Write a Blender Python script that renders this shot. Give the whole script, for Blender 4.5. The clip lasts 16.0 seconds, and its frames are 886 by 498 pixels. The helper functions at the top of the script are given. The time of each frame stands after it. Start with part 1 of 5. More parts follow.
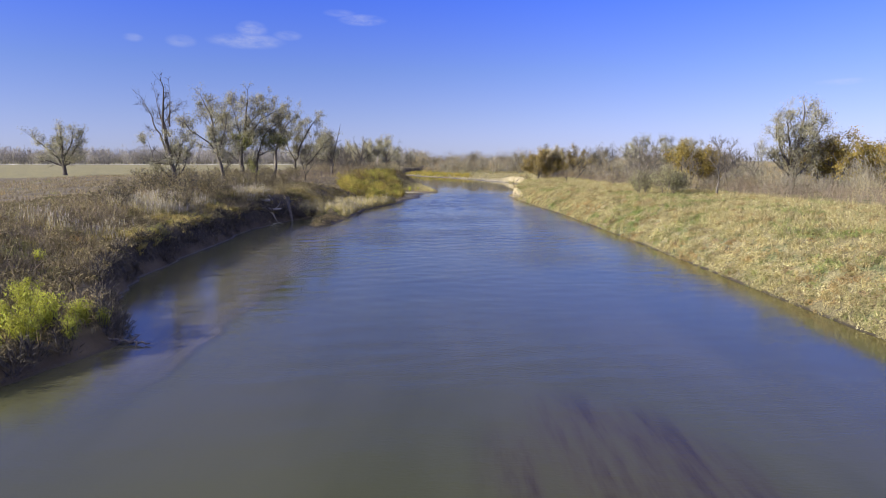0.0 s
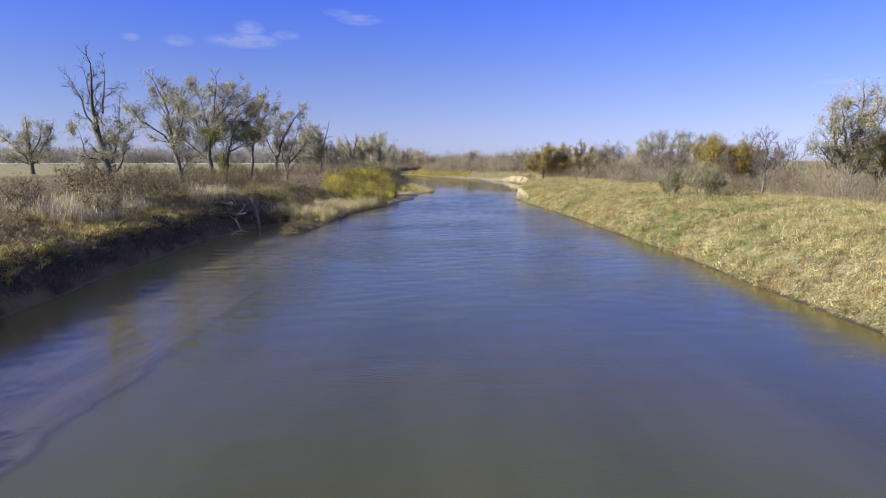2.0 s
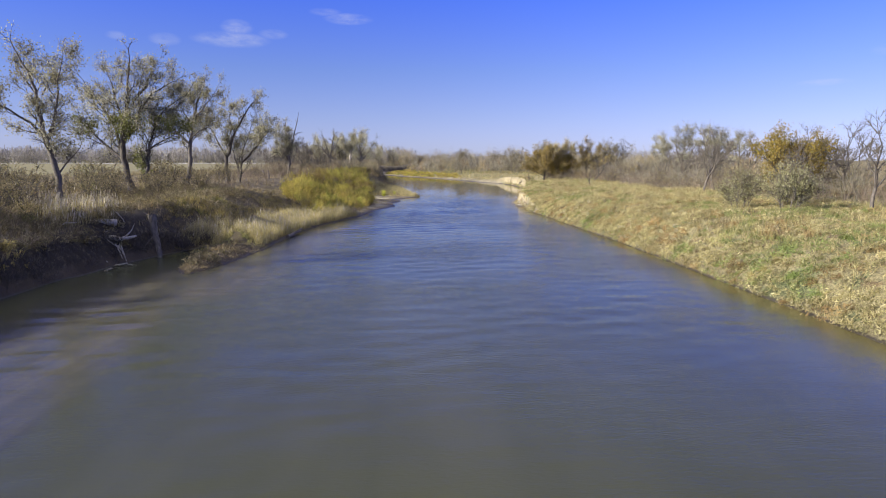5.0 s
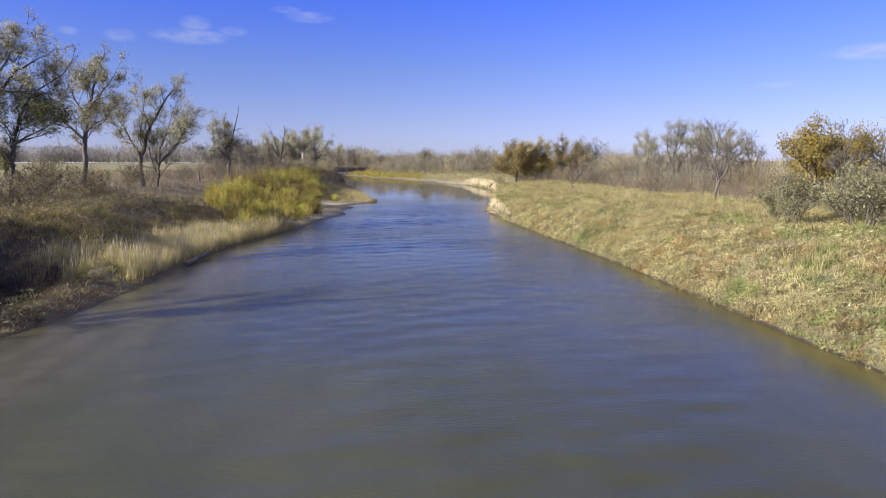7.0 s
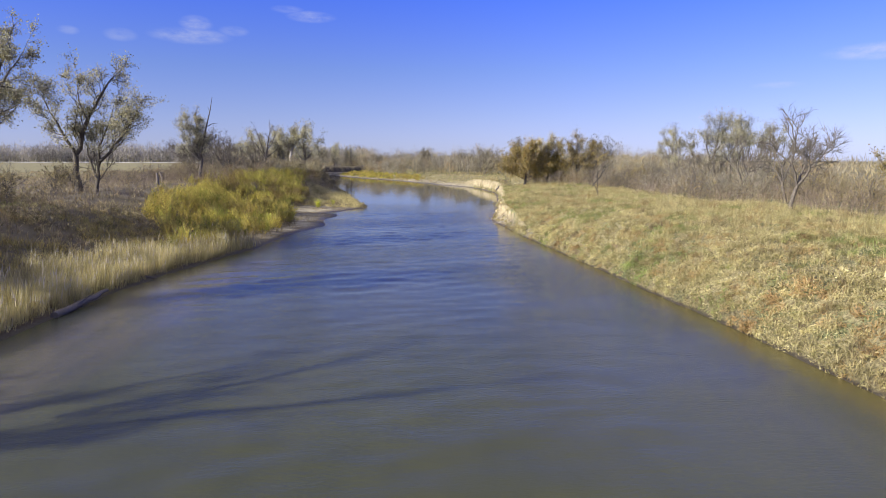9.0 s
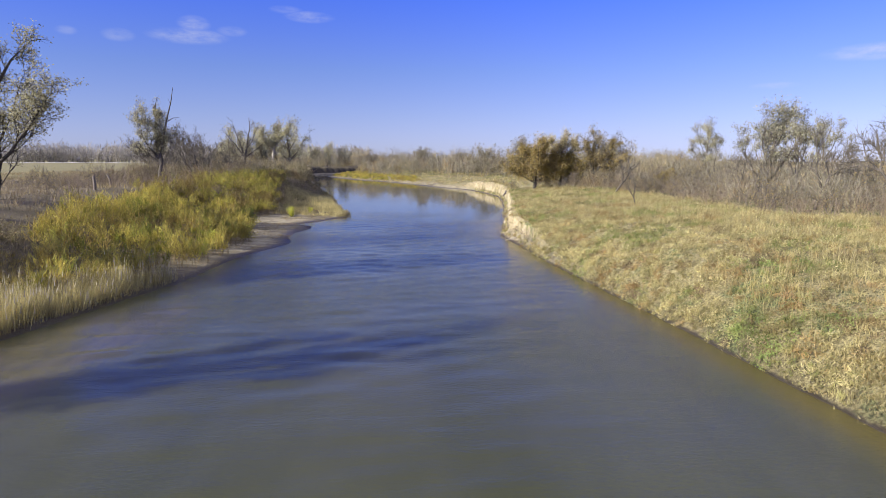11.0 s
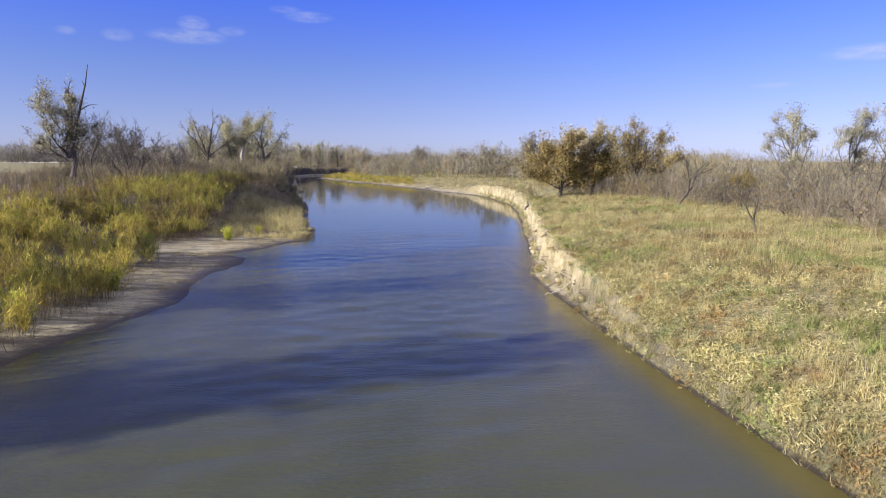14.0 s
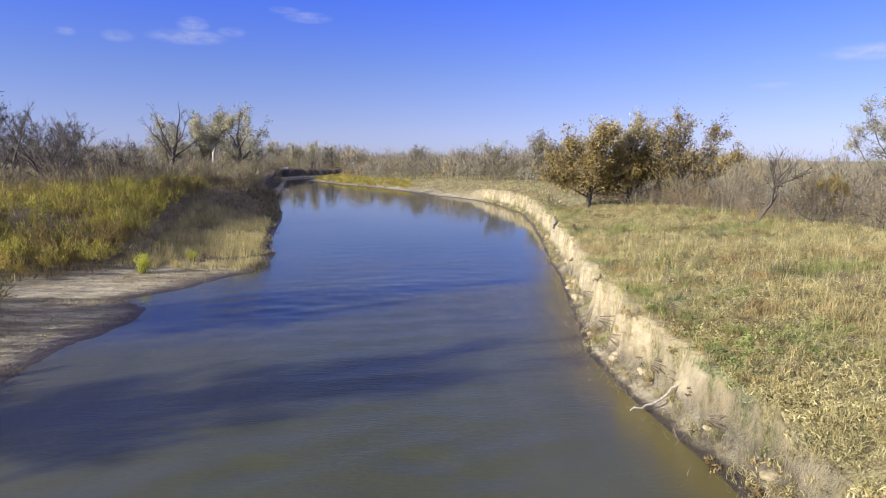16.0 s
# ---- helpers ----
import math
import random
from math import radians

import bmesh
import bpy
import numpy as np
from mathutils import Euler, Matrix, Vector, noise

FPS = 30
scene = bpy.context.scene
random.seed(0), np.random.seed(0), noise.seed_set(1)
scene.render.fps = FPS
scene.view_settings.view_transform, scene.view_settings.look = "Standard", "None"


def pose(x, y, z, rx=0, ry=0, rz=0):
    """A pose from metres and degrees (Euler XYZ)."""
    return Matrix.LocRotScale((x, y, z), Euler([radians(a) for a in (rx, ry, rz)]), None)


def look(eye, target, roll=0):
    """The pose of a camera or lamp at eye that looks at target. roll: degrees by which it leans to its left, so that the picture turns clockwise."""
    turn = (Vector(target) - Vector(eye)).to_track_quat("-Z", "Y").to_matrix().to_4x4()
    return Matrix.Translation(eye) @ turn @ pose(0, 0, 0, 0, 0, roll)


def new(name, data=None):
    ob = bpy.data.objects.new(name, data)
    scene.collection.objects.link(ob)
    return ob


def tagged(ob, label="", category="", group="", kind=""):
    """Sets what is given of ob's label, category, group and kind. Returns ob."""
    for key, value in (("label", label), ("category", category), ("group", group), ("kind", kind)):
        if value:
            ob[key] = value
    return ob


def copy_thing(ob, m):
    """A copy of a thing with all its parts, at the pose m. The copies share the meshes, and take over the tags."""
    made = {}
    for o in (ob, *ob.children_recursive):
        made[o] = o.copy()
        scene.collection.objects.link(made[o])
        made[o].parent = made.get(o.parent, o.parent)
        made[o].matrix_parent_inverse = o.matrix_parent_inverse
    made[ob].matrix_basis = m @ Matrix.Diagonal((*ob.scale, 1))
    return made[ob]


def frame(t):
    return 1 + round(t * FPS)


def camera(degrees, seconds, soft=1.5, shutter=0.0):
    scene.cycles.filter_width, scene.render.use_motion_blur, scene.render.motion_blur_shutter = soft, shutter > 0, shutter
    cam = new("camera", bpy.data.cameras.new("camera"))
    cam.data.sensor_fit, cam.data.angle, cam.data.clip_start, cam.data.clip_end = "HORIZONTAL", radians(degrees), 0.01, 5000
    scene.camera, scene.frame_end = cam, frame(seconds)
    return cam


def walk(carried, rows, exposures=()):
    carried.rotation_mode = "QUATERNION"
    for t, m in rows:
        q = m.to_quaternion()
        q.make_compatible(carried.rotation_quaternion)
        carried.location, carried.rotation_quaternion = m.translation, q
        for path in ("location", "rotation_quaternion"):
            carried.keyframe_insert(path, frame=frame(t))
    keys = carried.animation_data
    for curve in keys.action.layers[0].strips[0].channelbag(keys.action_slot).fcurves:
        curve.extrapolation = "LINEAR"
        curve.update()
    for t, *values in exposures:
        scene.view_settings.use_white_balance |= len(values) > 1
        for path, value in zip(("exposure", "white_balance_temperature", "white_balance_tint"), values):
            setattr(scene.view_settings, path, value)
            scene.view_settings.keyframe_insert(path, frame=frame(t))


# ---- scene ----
METRES, EYE, TILT, LEAN, TURN = 110.0, 7.5, -8.2, 0.0, 0.0
cam = camera(71.8, 16.0, soft=1.0)
ROWS = [
    (0.0, 0.0, 0.0, 0.0, 0.0, 0.0, 0.0),
    (0.5, 0.0004, 0.027, 0.0039, 0.0, -0.01, 0.0),
    (1.0, 0.0006, 0.0538, 0.0065, -0.02, -0.02, 0.0),
    (1.5, 0.0012, 0.0832, 0.0086, -0.05, -0.01, 0.01),
    (2.0, 0.0019, 0.11, 0.0119, -0.18, -0.02, 0.01),
    (2.5, 0.0024, 0.1386, 0.016, -0.28, -0.02, 0.02),
    (3.0, 0.0031, 0.1655, 0.0196, -0.51, -0.04, 0.06),
    (3.2, 0.0034, 0.1775, 0.0213, -0.6, -0.04, 0.07),
    (4.25, 0.005, 0.2418, 0.0304, -1.02, -0.05, 0.13),
    (5.3, 0.0068, 0.3073, 0.0396, -1.57, -0.06, 0.19),
    (5.4, 0.007, 0.3135, 0.0405, -1.92, -0.06, 0.23),
    (5.5, 0.0072, 0.3198, 0.0414, -2.34, -0.06, 0.28),
    (5.6, 0.0076, 0.3262, 0.0424, -2.86, -0.06, 0.35),
    (5.7, 0.008, 0.3327, 0.0434, -3.4, -0.07, 0.43),
    (5.8, 0.0085, 0.3392, 0.0444, -3.97, -0.07, 0.51),
    (5.9, 0.009, 0.3457, 0.0454, -4.29, -0.08, 0.57),
    (6.0, 0.0095, 0.3523, 0.0463, -4.45, -0.08, 0.59),
    (6.5, 0.0125, 0.3825, 0.0506, -4.48, -0.1, 0.56),
    (7.0, 0.0154, 0.415, 0.0552, -4.49, -0.09, 0.54),
    (7.5, 0.0177, 0.4431, 0.0593, -4.5, -0.09, 0.51),
    (8.0, 0.0206, 0.4758, 0.0639, -4.49, -0.11, 0.49),
    (8.5, 0.0234, 0.5066, 0.0685, -4.49, -0.09, 0.5),
    (9.0, 0.0262, 0.538, 0.0728, -4.47, -0.11, 0.49),
    (11.5, 0.04, 0.6961, 0.0952, -4.65, -0.08, 0.51),
    (12.0, 0.0427, 0.7269, 0.0996, -4.65, -0.08, 0.51),
    (12.5, 0.0455, 0.7601, 0.1043, -4.66, -0.09, 0.5),
    (13.0, 0.048, 0.7915, 0.1089, -4.67, -0.08, 0.47),
    (13.5, 0.0509, 0.8252, 0.1139, -4.68, -0.08, 0.5),
    (14.0, 0.0537, 0.8569, 0.1185, -4.67, -0.08, 0.51),
    (14.5, 0.0567, 0.8907, 0.1236, -4.66, -0.07, 0.54),
    (15.0, 0.0593, 0.9223, 0.1281, -4.67, -0.07, 0.58),
    (15.5, 0.0621, 0.9539, 0.1328, -4.66, -0.07, 0.59),
    (16.0, 0.065, 0.9877, 0.138, -4.66, -0.05, 0.6),
]
walk(cam, [(t, pose(0, 0, EYE, TILT, LEAN, TURN) @ pose(METRES * x, METRES * y, METRES * z, 90 + pitch, roll, yaw)) for t, x, y, z, yaw, pitch, roll in ROWS], [(0.0, 0.2), (16.0, 0.2)])

# ---- sky and sun ----
SUN_EL, SUN_DIR = radians(22), Vector((-0.922, -0.387, 0)).normalized()
to_sun = Vector((SUN_DIR.x * math.cos(SUN_EL), SUN_DIR.y * math.cos(SUN_EL), math.sin(SUN_EL)))


class Nodes:
    """Short spellings for building node trees."""

    def __init__(self, tree):
        self.tree, self.n, self.l = tree, tree.nodes, tree.links
        self.n.clear()

    def put(self, value, socket):
        if isinstance(value, bpy.types.NodeSocket):
            self.l.new(value, socket)
        elif isinstance(value, (tuple, list)) and len(value) == 3 and socket.type == "RGBA":
            socket.default_value = (*value, 1)
        else:
            socket.default_value = value

    def node(self, kind, out=0, props=None, **ins):
        nd = self.n.new(kind)
        props = props or {}
        if "operation" in props:
            nd.operation = props["operation"]
        if "use_clamp" in props:
            nd.use_clamp = props["use_clamp"]
        if "interpolation_type" in props:
            nd.interpolation_type = props["interpolation_type"]
        for k, v in ins.items():
            k = k.replace("_", " ")
            self.put(v, nd.inputs[int(k[1:])] if k[0] == "i" and k[1:].isdigit() else nd.inputs[k])
        return nd.outputs[out]

    def math(self, op, a, b=0.0, clamp=False):
        return self.node("ShaderNodeMath", 0, {"operation": op, "use_clamp": clamp}, i0=a, i1=b)

    def noise(self, vec, scale, detail=3.0, rough=0.55):
        return self.node("ShaderNodeTexNoise", 0, None, Vector=vec, Scale=scale, Detail=detail, Roughness=rough)

    def span(self, v, a, b, c=0.0, d=1.0):
        return self.node("ShaderNodeMapRange", 0, {"interpolation_type": "SMOOTHSTEP"}, i0=v, i1=a, i2=b, i3=c, i4=d)

    def mix(self, f, a, b, how="MIX"):
        nd = self.n.new("ShaderNodeMix")
        nd.data_type, nd.blend_type = "RGBA", how
        self.put(f, nd.inputs[0]), self.put(a, nd.inputs[6]), self.put(b, nd.inputs[7])
        return nd.outputs[2]

    def scaled(self, vec, s):
        return self.node("ShaderNodeVectorMath", 0, {"operation": "MULTIPLY"}, i0=vec, i1=s)


world = bpy.data.worlds.new("world")
scene.world = world
world.use_nodes = True
w = Nodes(world.node_tree)
sky = w.n.new("ShaderNodeTexSky")
sky.sky_type, sky.sun_disc, sky.sun_elevation = "NISHITA", False, SUN_EL
sky.sun_rotation = math.atan2(to_sun.x, to_sun.y) % (2 * math.pi)
sky.altitude, sky.air_density, sky.dust_density, sky.ozone_density = 300, 1.0, 0.2, 3.0
ray = w.node("ShaderNodeTexCoord", 0)
sep = w.n.new("ShaderNodeSeparateXYZ")
w.l.new(ray, sep.inputs[0])
az = w.math("ARCTAN2", sep.outputs[0], sep.outputs[1])
el = w.math("ARCSINE", sep.outputs[2])
# the sky's own brightness, with the clear autumn hue of each height
grey = w.node("ShaderNodeRGBToBW", 0, None, Color=sky.outputs[0])
hue = w.n.new("ShaderNodeValToRGB")
for at, c in ((0.013, (0.90, 0.99, 1.40)), (0.066, (0.76, 0.99, 1.80)), (0.133, (0.60, 0.97, 2.40)), (0.25, (0.36, 0.86, 4.1)), (0.37, (0.38, 0.62, 4.2)), (0.58, (0.30, 0.45, 2.5)), (1.0, (0.12, 0.15, 0.8))):
    e = hue.color_ramp.elements.new(at)
    e.color = (c[0] / 8, c[1] / 8, c[2] / 8, 1)
hue.color_ramp.elements.remove(hue.color_ramp.elements[0])
hue.color_ramp.elements.remove(hue.color_ramp.elements[-1])
w.put(w.math("DIVIDE", el, radians(60), True), hue.inputs[0])
tint = w.mix(1.0, w.mix(1.0, hue.outputs[0], grey, "MULTIPLY"), (8.0, 8.0, 8.0), "MULTIPLY")
# thin fair-weather clouds: wisps stretched along the horizon
ang = w.node("ShaderNodeCombineXYZ", 0, None, X=az, Y=w.math("MULTIPLY", el, 2.6), Z=0.0)
wisps = w.noise(ang, 26.0, 6.0, 0.62)


def cloud(a, e, wa, we, gain):
    u = w.math("DIVIDE", w.math("SUBTRACT", az, radians(a)), radians(wa))
    v = w.math("DIVIDE", w.math("SUBTRACT", el, radians(e)), radians(we))
    r = w.math("ADD", w.math("MULTIPLY", u, u), w.math("MULTIPLY", v, v))
    return w.math("MULTIPLY", w.span(r, 1.0, 0.0), gain)


cover = None
for c in ((-17.2, 10.1, 3.6, 0.75, 0.8), (-16.7, 11.1, 1.5, 0.75, 0.75), (-13.7, 10.7, 1.4, 0.5, 0.4), (-22.4, 9.8, 1.4, 0.6, 0.45), (-7.2, 12.2, 2.4, 0.55, 0.75),
          (-9.2, 12.7, 1.6, 0.4, 0.4), (39.5, 8.1, 4.6, 0.75, 1.1), (32.5, 6.0, 2.2, 0.32, 0.45), (-26.0, 9.8, 0.9, 0.4, 0.4)):
    k = cloud(*c)
    cover = k if cover is None else w.math("MAXIMUM", cover, k)
cover = w.math("MULTIPLY", cover, w.span(wisps, 0.2, 0.85), True)
tint = w.mix(w.math("MULTIPLY", cover, 0.62), tint, (7.4, 7.6, 8.8))
bg = w.node("ShaderNodeBackground", 0, None, Color=tint, Strength=0.081)
w.l.new(bg, w.n.new("ShaderNodeOutputWorld").inputs[0])

sun = new("sun", bpy.data.lights.new("sun", "SUN"))
sun.data.energy, sun.data.angle, sun.data.color = 6.4, radians(0.55), (1.0, 0.94, 0.81)
sun.matrix_world = look((0, 0, 60), Vector((0, 0, 60)) - to_sun)


# ---- materials ----
def material(name):
    m = bpy.data.materials.new(name)
    m.use_nodes = True
    return m, Nodes(m.node_tree)


def finish(t, shader):
    t.l.new(shader, t.n.new("ShaderNodeOutputMaterial").inputs[0])


def where(t):
    return t.node("ShaderNodeNewGeometry", 0)


def island(t):
    nd = t.n.new("ShaderNodeNewGeometry")
    return nd.outputs["Random Per Island"]


def foliage(name, colours, patch=None, glow=0.28, rough=0.7, per_object=0.0, patch_scale=0.12, tuft_scale=1.3):
    """Leaves and blades: colours run over the single leaf, patch tints whole stands."""
    m, t = material(name)
    ramp = t.n.new("ShaderNodeValToRGB")
    ramp.color_ramp.interpolation = "LINEAR"
    while len(ramp.color_ramp.elements) < len(colours):
        ramp.color_ramp.elements.new(0.5)
    for i, c in enumerate(colours):
        ramp.color_ramp.elements[i].position = i / (len(colours) - 1)
        ramp.color_ramp.elements[i].color = (*c, 1)
    t.put(island(t), ramp.inputs[0])
    col = ramp.outputs[0]
    if patch:
        for i, (c, lo, hi) in enumerate(patch):
            pos = t.node("ShaderNodeVectorMath", 0, {"operation": "ADD"}, i0=where(t), i1=(31.0 * i, 17.0 * i, 0.0))
            f = t.span(t.noise(pos, patch_scale * (1 + 0.7 * i), 4.0, 0.65), lo, hi)
            col = t.mix(f, col, t.mix(1.0, c, t.mix(0.35, (1, 1, 1), col), "MULTIPLY"))
    tuft = t.noise(t.scaled(where(t), (1.0, 1.0, 0.35)), tuft_scale, 2.0, 0.5)
    col = t.node("ShaderNodeHueSaturation", 0, None, Value=t.span(tuft, 0.3, 0.7, 0.6, 1.3), Color=col)
    if per_object:
        rnd = t.n.new("ShaderNodeObjectInfo").outputs["Random"]
        col = t.node("ShaderNodeHueSaturation", 0, None, Value=t.span(rnd, 0, 1, 1 - per_object, 1 + per_object), Color=col)
    a = t.node("ShaderNodeBsdfDiffuse", 0, None, Color=col)
    b = t.node("ShaderNodeBsdfTranslucent", 0, None, Color=col)
    finish(t, t.node("ShaderNodeMixShader", 0, None, i0=glow, i1=a, i2=b))
    return m


def bark(name, light, dark, scale=3.0):
    m, t = material(name)
    pos = t.scaled(where(t), (scale, scale, scale * 0.25))
    f = t.span(t.noise(pos, 3.0, 5.0, 0.7), 0.3, 0.7)
    col = t.mix(f, dark, light)
    rnd = island(t)
    col = t.node("ShaderNodeHueSaturation", 0, None, Value=t.span(rnd, 0, 1, 0.75, 1.2), Color=col)
    nb = t.noise(pos, 9.0, 4.0, 0.7)
    bump = t.node("ShaderNodeBump", 0, None, Strength=0.5, Distance=0.03, Height=nb)
    finish(t, t.node("ShaderNodeBsdfPrincipled", 0, None, Base_Color=col, Roughness=0.85, Normal=bump))
    return m


M_BARK = bark("grey_bark", (0.21, 0.18, 0.145), (0.08, 0.068, 0.054))
M_DARKBARK = bark("dark_bark", (0.155, 0.132, 0.105), (0.055, 0.046, 0.036))
M_PALEBARK = bark("pale_bark", (0.66, 0.60, 0.50), (0.40, 0.35, 0.28))
M_TWIG = bark("brush_twigs", (0.34, 0.27, 0.19), (0.17, 0.13, 0.092))
M_DRIFT = bark("bleached_driftwood", (0.56, 0.51, 0.44), (0.32, 0.28, 0.235), 5.0)
M_SOD = bark("sandy_soil", (0.52, 0.435, 0.285), (0.30, 0.24, 0.145), 1.6)
M_POST = bark("weathered_post", (0.24, 0.20, 0.17), (0.11, 0.09, 0.075), 6.0)
M_COTTON = foliage("cottonwood_leaves", [(0.35, 0.335, 0.20), (0.46, 0.44, 0.285), (0.60, 0.56, 0.405), (0.37, 0.34, 0.215)], None, 0.4, tuft_scale=0.5)
M_GREENLEAF = foliage("green_leaves", [(0.19, 0.21, 0.06), (0.30, 0.31, 0.10), (0.36, 0.35, 0.14)], tuft_scale=0.6)
M_PALELEAF = foliage("pale_dry_leaves", [(0.54, 0.47, 0.27), (0.62, 0.54, 0.32), (0.44, 0.37, 0.21)], tuft_scale=0.5)
M_FARLEAF = foliage("far_dry_leaves", [(0.32, 0.29, 0.21), (0.38, 0.35, 0.26), (0.26, 0.22, 0.15), (0.30, 0.28, 0.18)], [((0.75, 0.55, 0.35), 0.52, 0.66)], patch_scale=0.03, tuft_scale=0.2)
M_GOLD = foliage("golden_leaves", [(0.36, 0.255, 0.06), (0.42, 0.31, 0.085), (0.28, 0.215, 0.065), (0.33, 0.30, 0.11)], tuft_scale=0.6)
M_RUST = foliage("rust_leaves", [(0.40, 0.30, 0.12), (0.50, 0.385, 0.16), (0.32, 0.245, 0.10), (0.41, 0.36, 0.16)], None, 0.36, tuft_scale=0.6)
M_WILLOW = foliage("yellow_willow_leaves", [(0.54, 0.44, 0.10), (0.66, 0.55, 0.15), (0.42, 0.40, 0.095), (0.56, 0.42, 0.125)],
                   [((0.52, 0.40, 0.16), 0.48, 0.62), ((0.34, 0.38, 0.10), 0.5, 0.62)], 0.36, patch_scale=0.22, tuft_scale=0.8)
M_DULLWILLOW = foliage("dull_willow_leaves", [(0.40, 0.36, 0.085), (0.54, 0.48, 0.10), (0.32, 0.34, 0.08), (0.42, 0.31, 0.10)],
                       [((0.38, 0.30, 0.14), 0.42, 0.55), ((0.30, 0.35, 0.10), 0.57, 0.66)], 0.36, patch_scale=0.2, tuft_scale=0.8)
M_WILLOWSTEM = bark("willow_stems", (0.36, 0.275, 0.14), (0.19, 0.14, 0.075))
M_MASS = foliage("leafless_woods", [(0.30, 0.275, 0.205), (0.39, 0.36, 0.27), (0.21, 0.19, 0.14), (0.34, 0.315, 0.22)],
                 [((0.56, 0.47, 0.27), 0.5, 0.62), ((0.50, 0.36, 0.20), 0.55, 0.64), ((0.34, 0.29, 0.23), 0.52, 0.64)], 0.2, patch_scale=0.07, tuft_scale=0.35)
M_DARKMASS = foliage("dark_thicket", [(0.28, 0.24, 0.145), (0.37, 0.325, 0.20), (0.19, 0.165, 0.10)], [((0.5, 0.36, 0.22), 0.52, 0.66)], 0.15, patch_scale=0.2, tuft_scale=0.6)
# far treeline: distance haze is put into a paler colour
M_HAZEWOOD = foliage("haze_toned_woods", [(0.38, 0.355, 0.315), (0.44, 0.415, 0.37), (0.31, 0.285, 0.25)], None, 0.25, tuft_scale=0.06)
M_BRIGHTWILLOW = foliage("lime_willow_leaves", [(0.50, 0.52, 0.09), (0.64, 0.62, 0.14), (0.42, 0.46, 0.08)], None, 0.4, tuft_scale=0.8)
M_GREYWILLOW = foliage("grey_willow_leaves", [(0.30, 0.29, 0.15), (0.38, 0.36, 0.20), (0.24, 0.22, 0.12)])
M_GRASS = foliage("meadow_grass", [(0.52, 0.45, 0.225), (0.62, 0.545, 0.285), (0.44, 0.375, 0.18), (0.38, 0.34, 0.155)],
                  [((0.34, 0.40, 0.155), 0.52, 0.62), ((0.47, 0.345, 0.18), 0.52, 0.64), ((0.29, 0.235, 0.16), 0.57, 0.65)], patch_scale=0.2, tuft_scale=1.0)
M_WEEDS = foliage("dry_weeds", [(0.36, 0.29, 0.17), (0.48, 0.395, 0.235), (0.26, 0.205, 0.125), (0.38, 0.325, 0.175)],
                  [((0.48, 0.48, 0.2), 0.56, 0.68), ((0.66, 0.48, 0.2), 0.58, 0.7), ((0.42, 0.36, 0.3), 0.55, 0.7)])
M_FORBS = foliage("meadow_forbs", [(0.52, 0.46, 0.23), (0.66, 0.59, 0.32), (0.38, 0.325, 0.16), (0.42, 0.40, 0.17)],
                  [((0.32, 0.40, 0.15), 0.52, 0.62), ((0.50, 0.355, 0.185), 0.5, 0.63), ((0.28, 0.225, 0.155), 0.58, 0.66)], patch_scale=0.24, tuft_scale=0.9)
M_BRUSHLEAF = foliage("dry_brush_leaves", [(0.31, 0.26, 0.145), (0.44, 0.37, 0.215), (0.20, 0.165, 0.095), (0.29, 0.26, 0.125)], [((0.30, 0.30, 0.13), 0.56, 0.66)], patch_scale=0.3, tuft_scale=1.0)
M_BANKGRASS = foliage("bank_grass", [(0.54, 0.43, 0.16), (0.66, 0.53, 0.22), (0.42, 0.34, 0.12), (0.46, 0.42, 0.16)], [((0.36, 0.38, 0.14), 0.52, 0.64)], patch_scale=0.3)
M_REEDS = foliage("straw_reeds", [(0.52, 0.45, 0.215), (0.64, 0.56, 0.28), (0.40, 0.34, 0.155)])
M_PLUMES = foliage("pale_grass_plumes", [(0.54, 0.48, 0.37), (0.64, 0.58, 0.46), (0.46, 0.40, 0.30)])
M_CONCRETE = bark("weathered_concrete", (0.75, 0.73, 0.68), (0.6, 0.57, 0.52), 0.5)


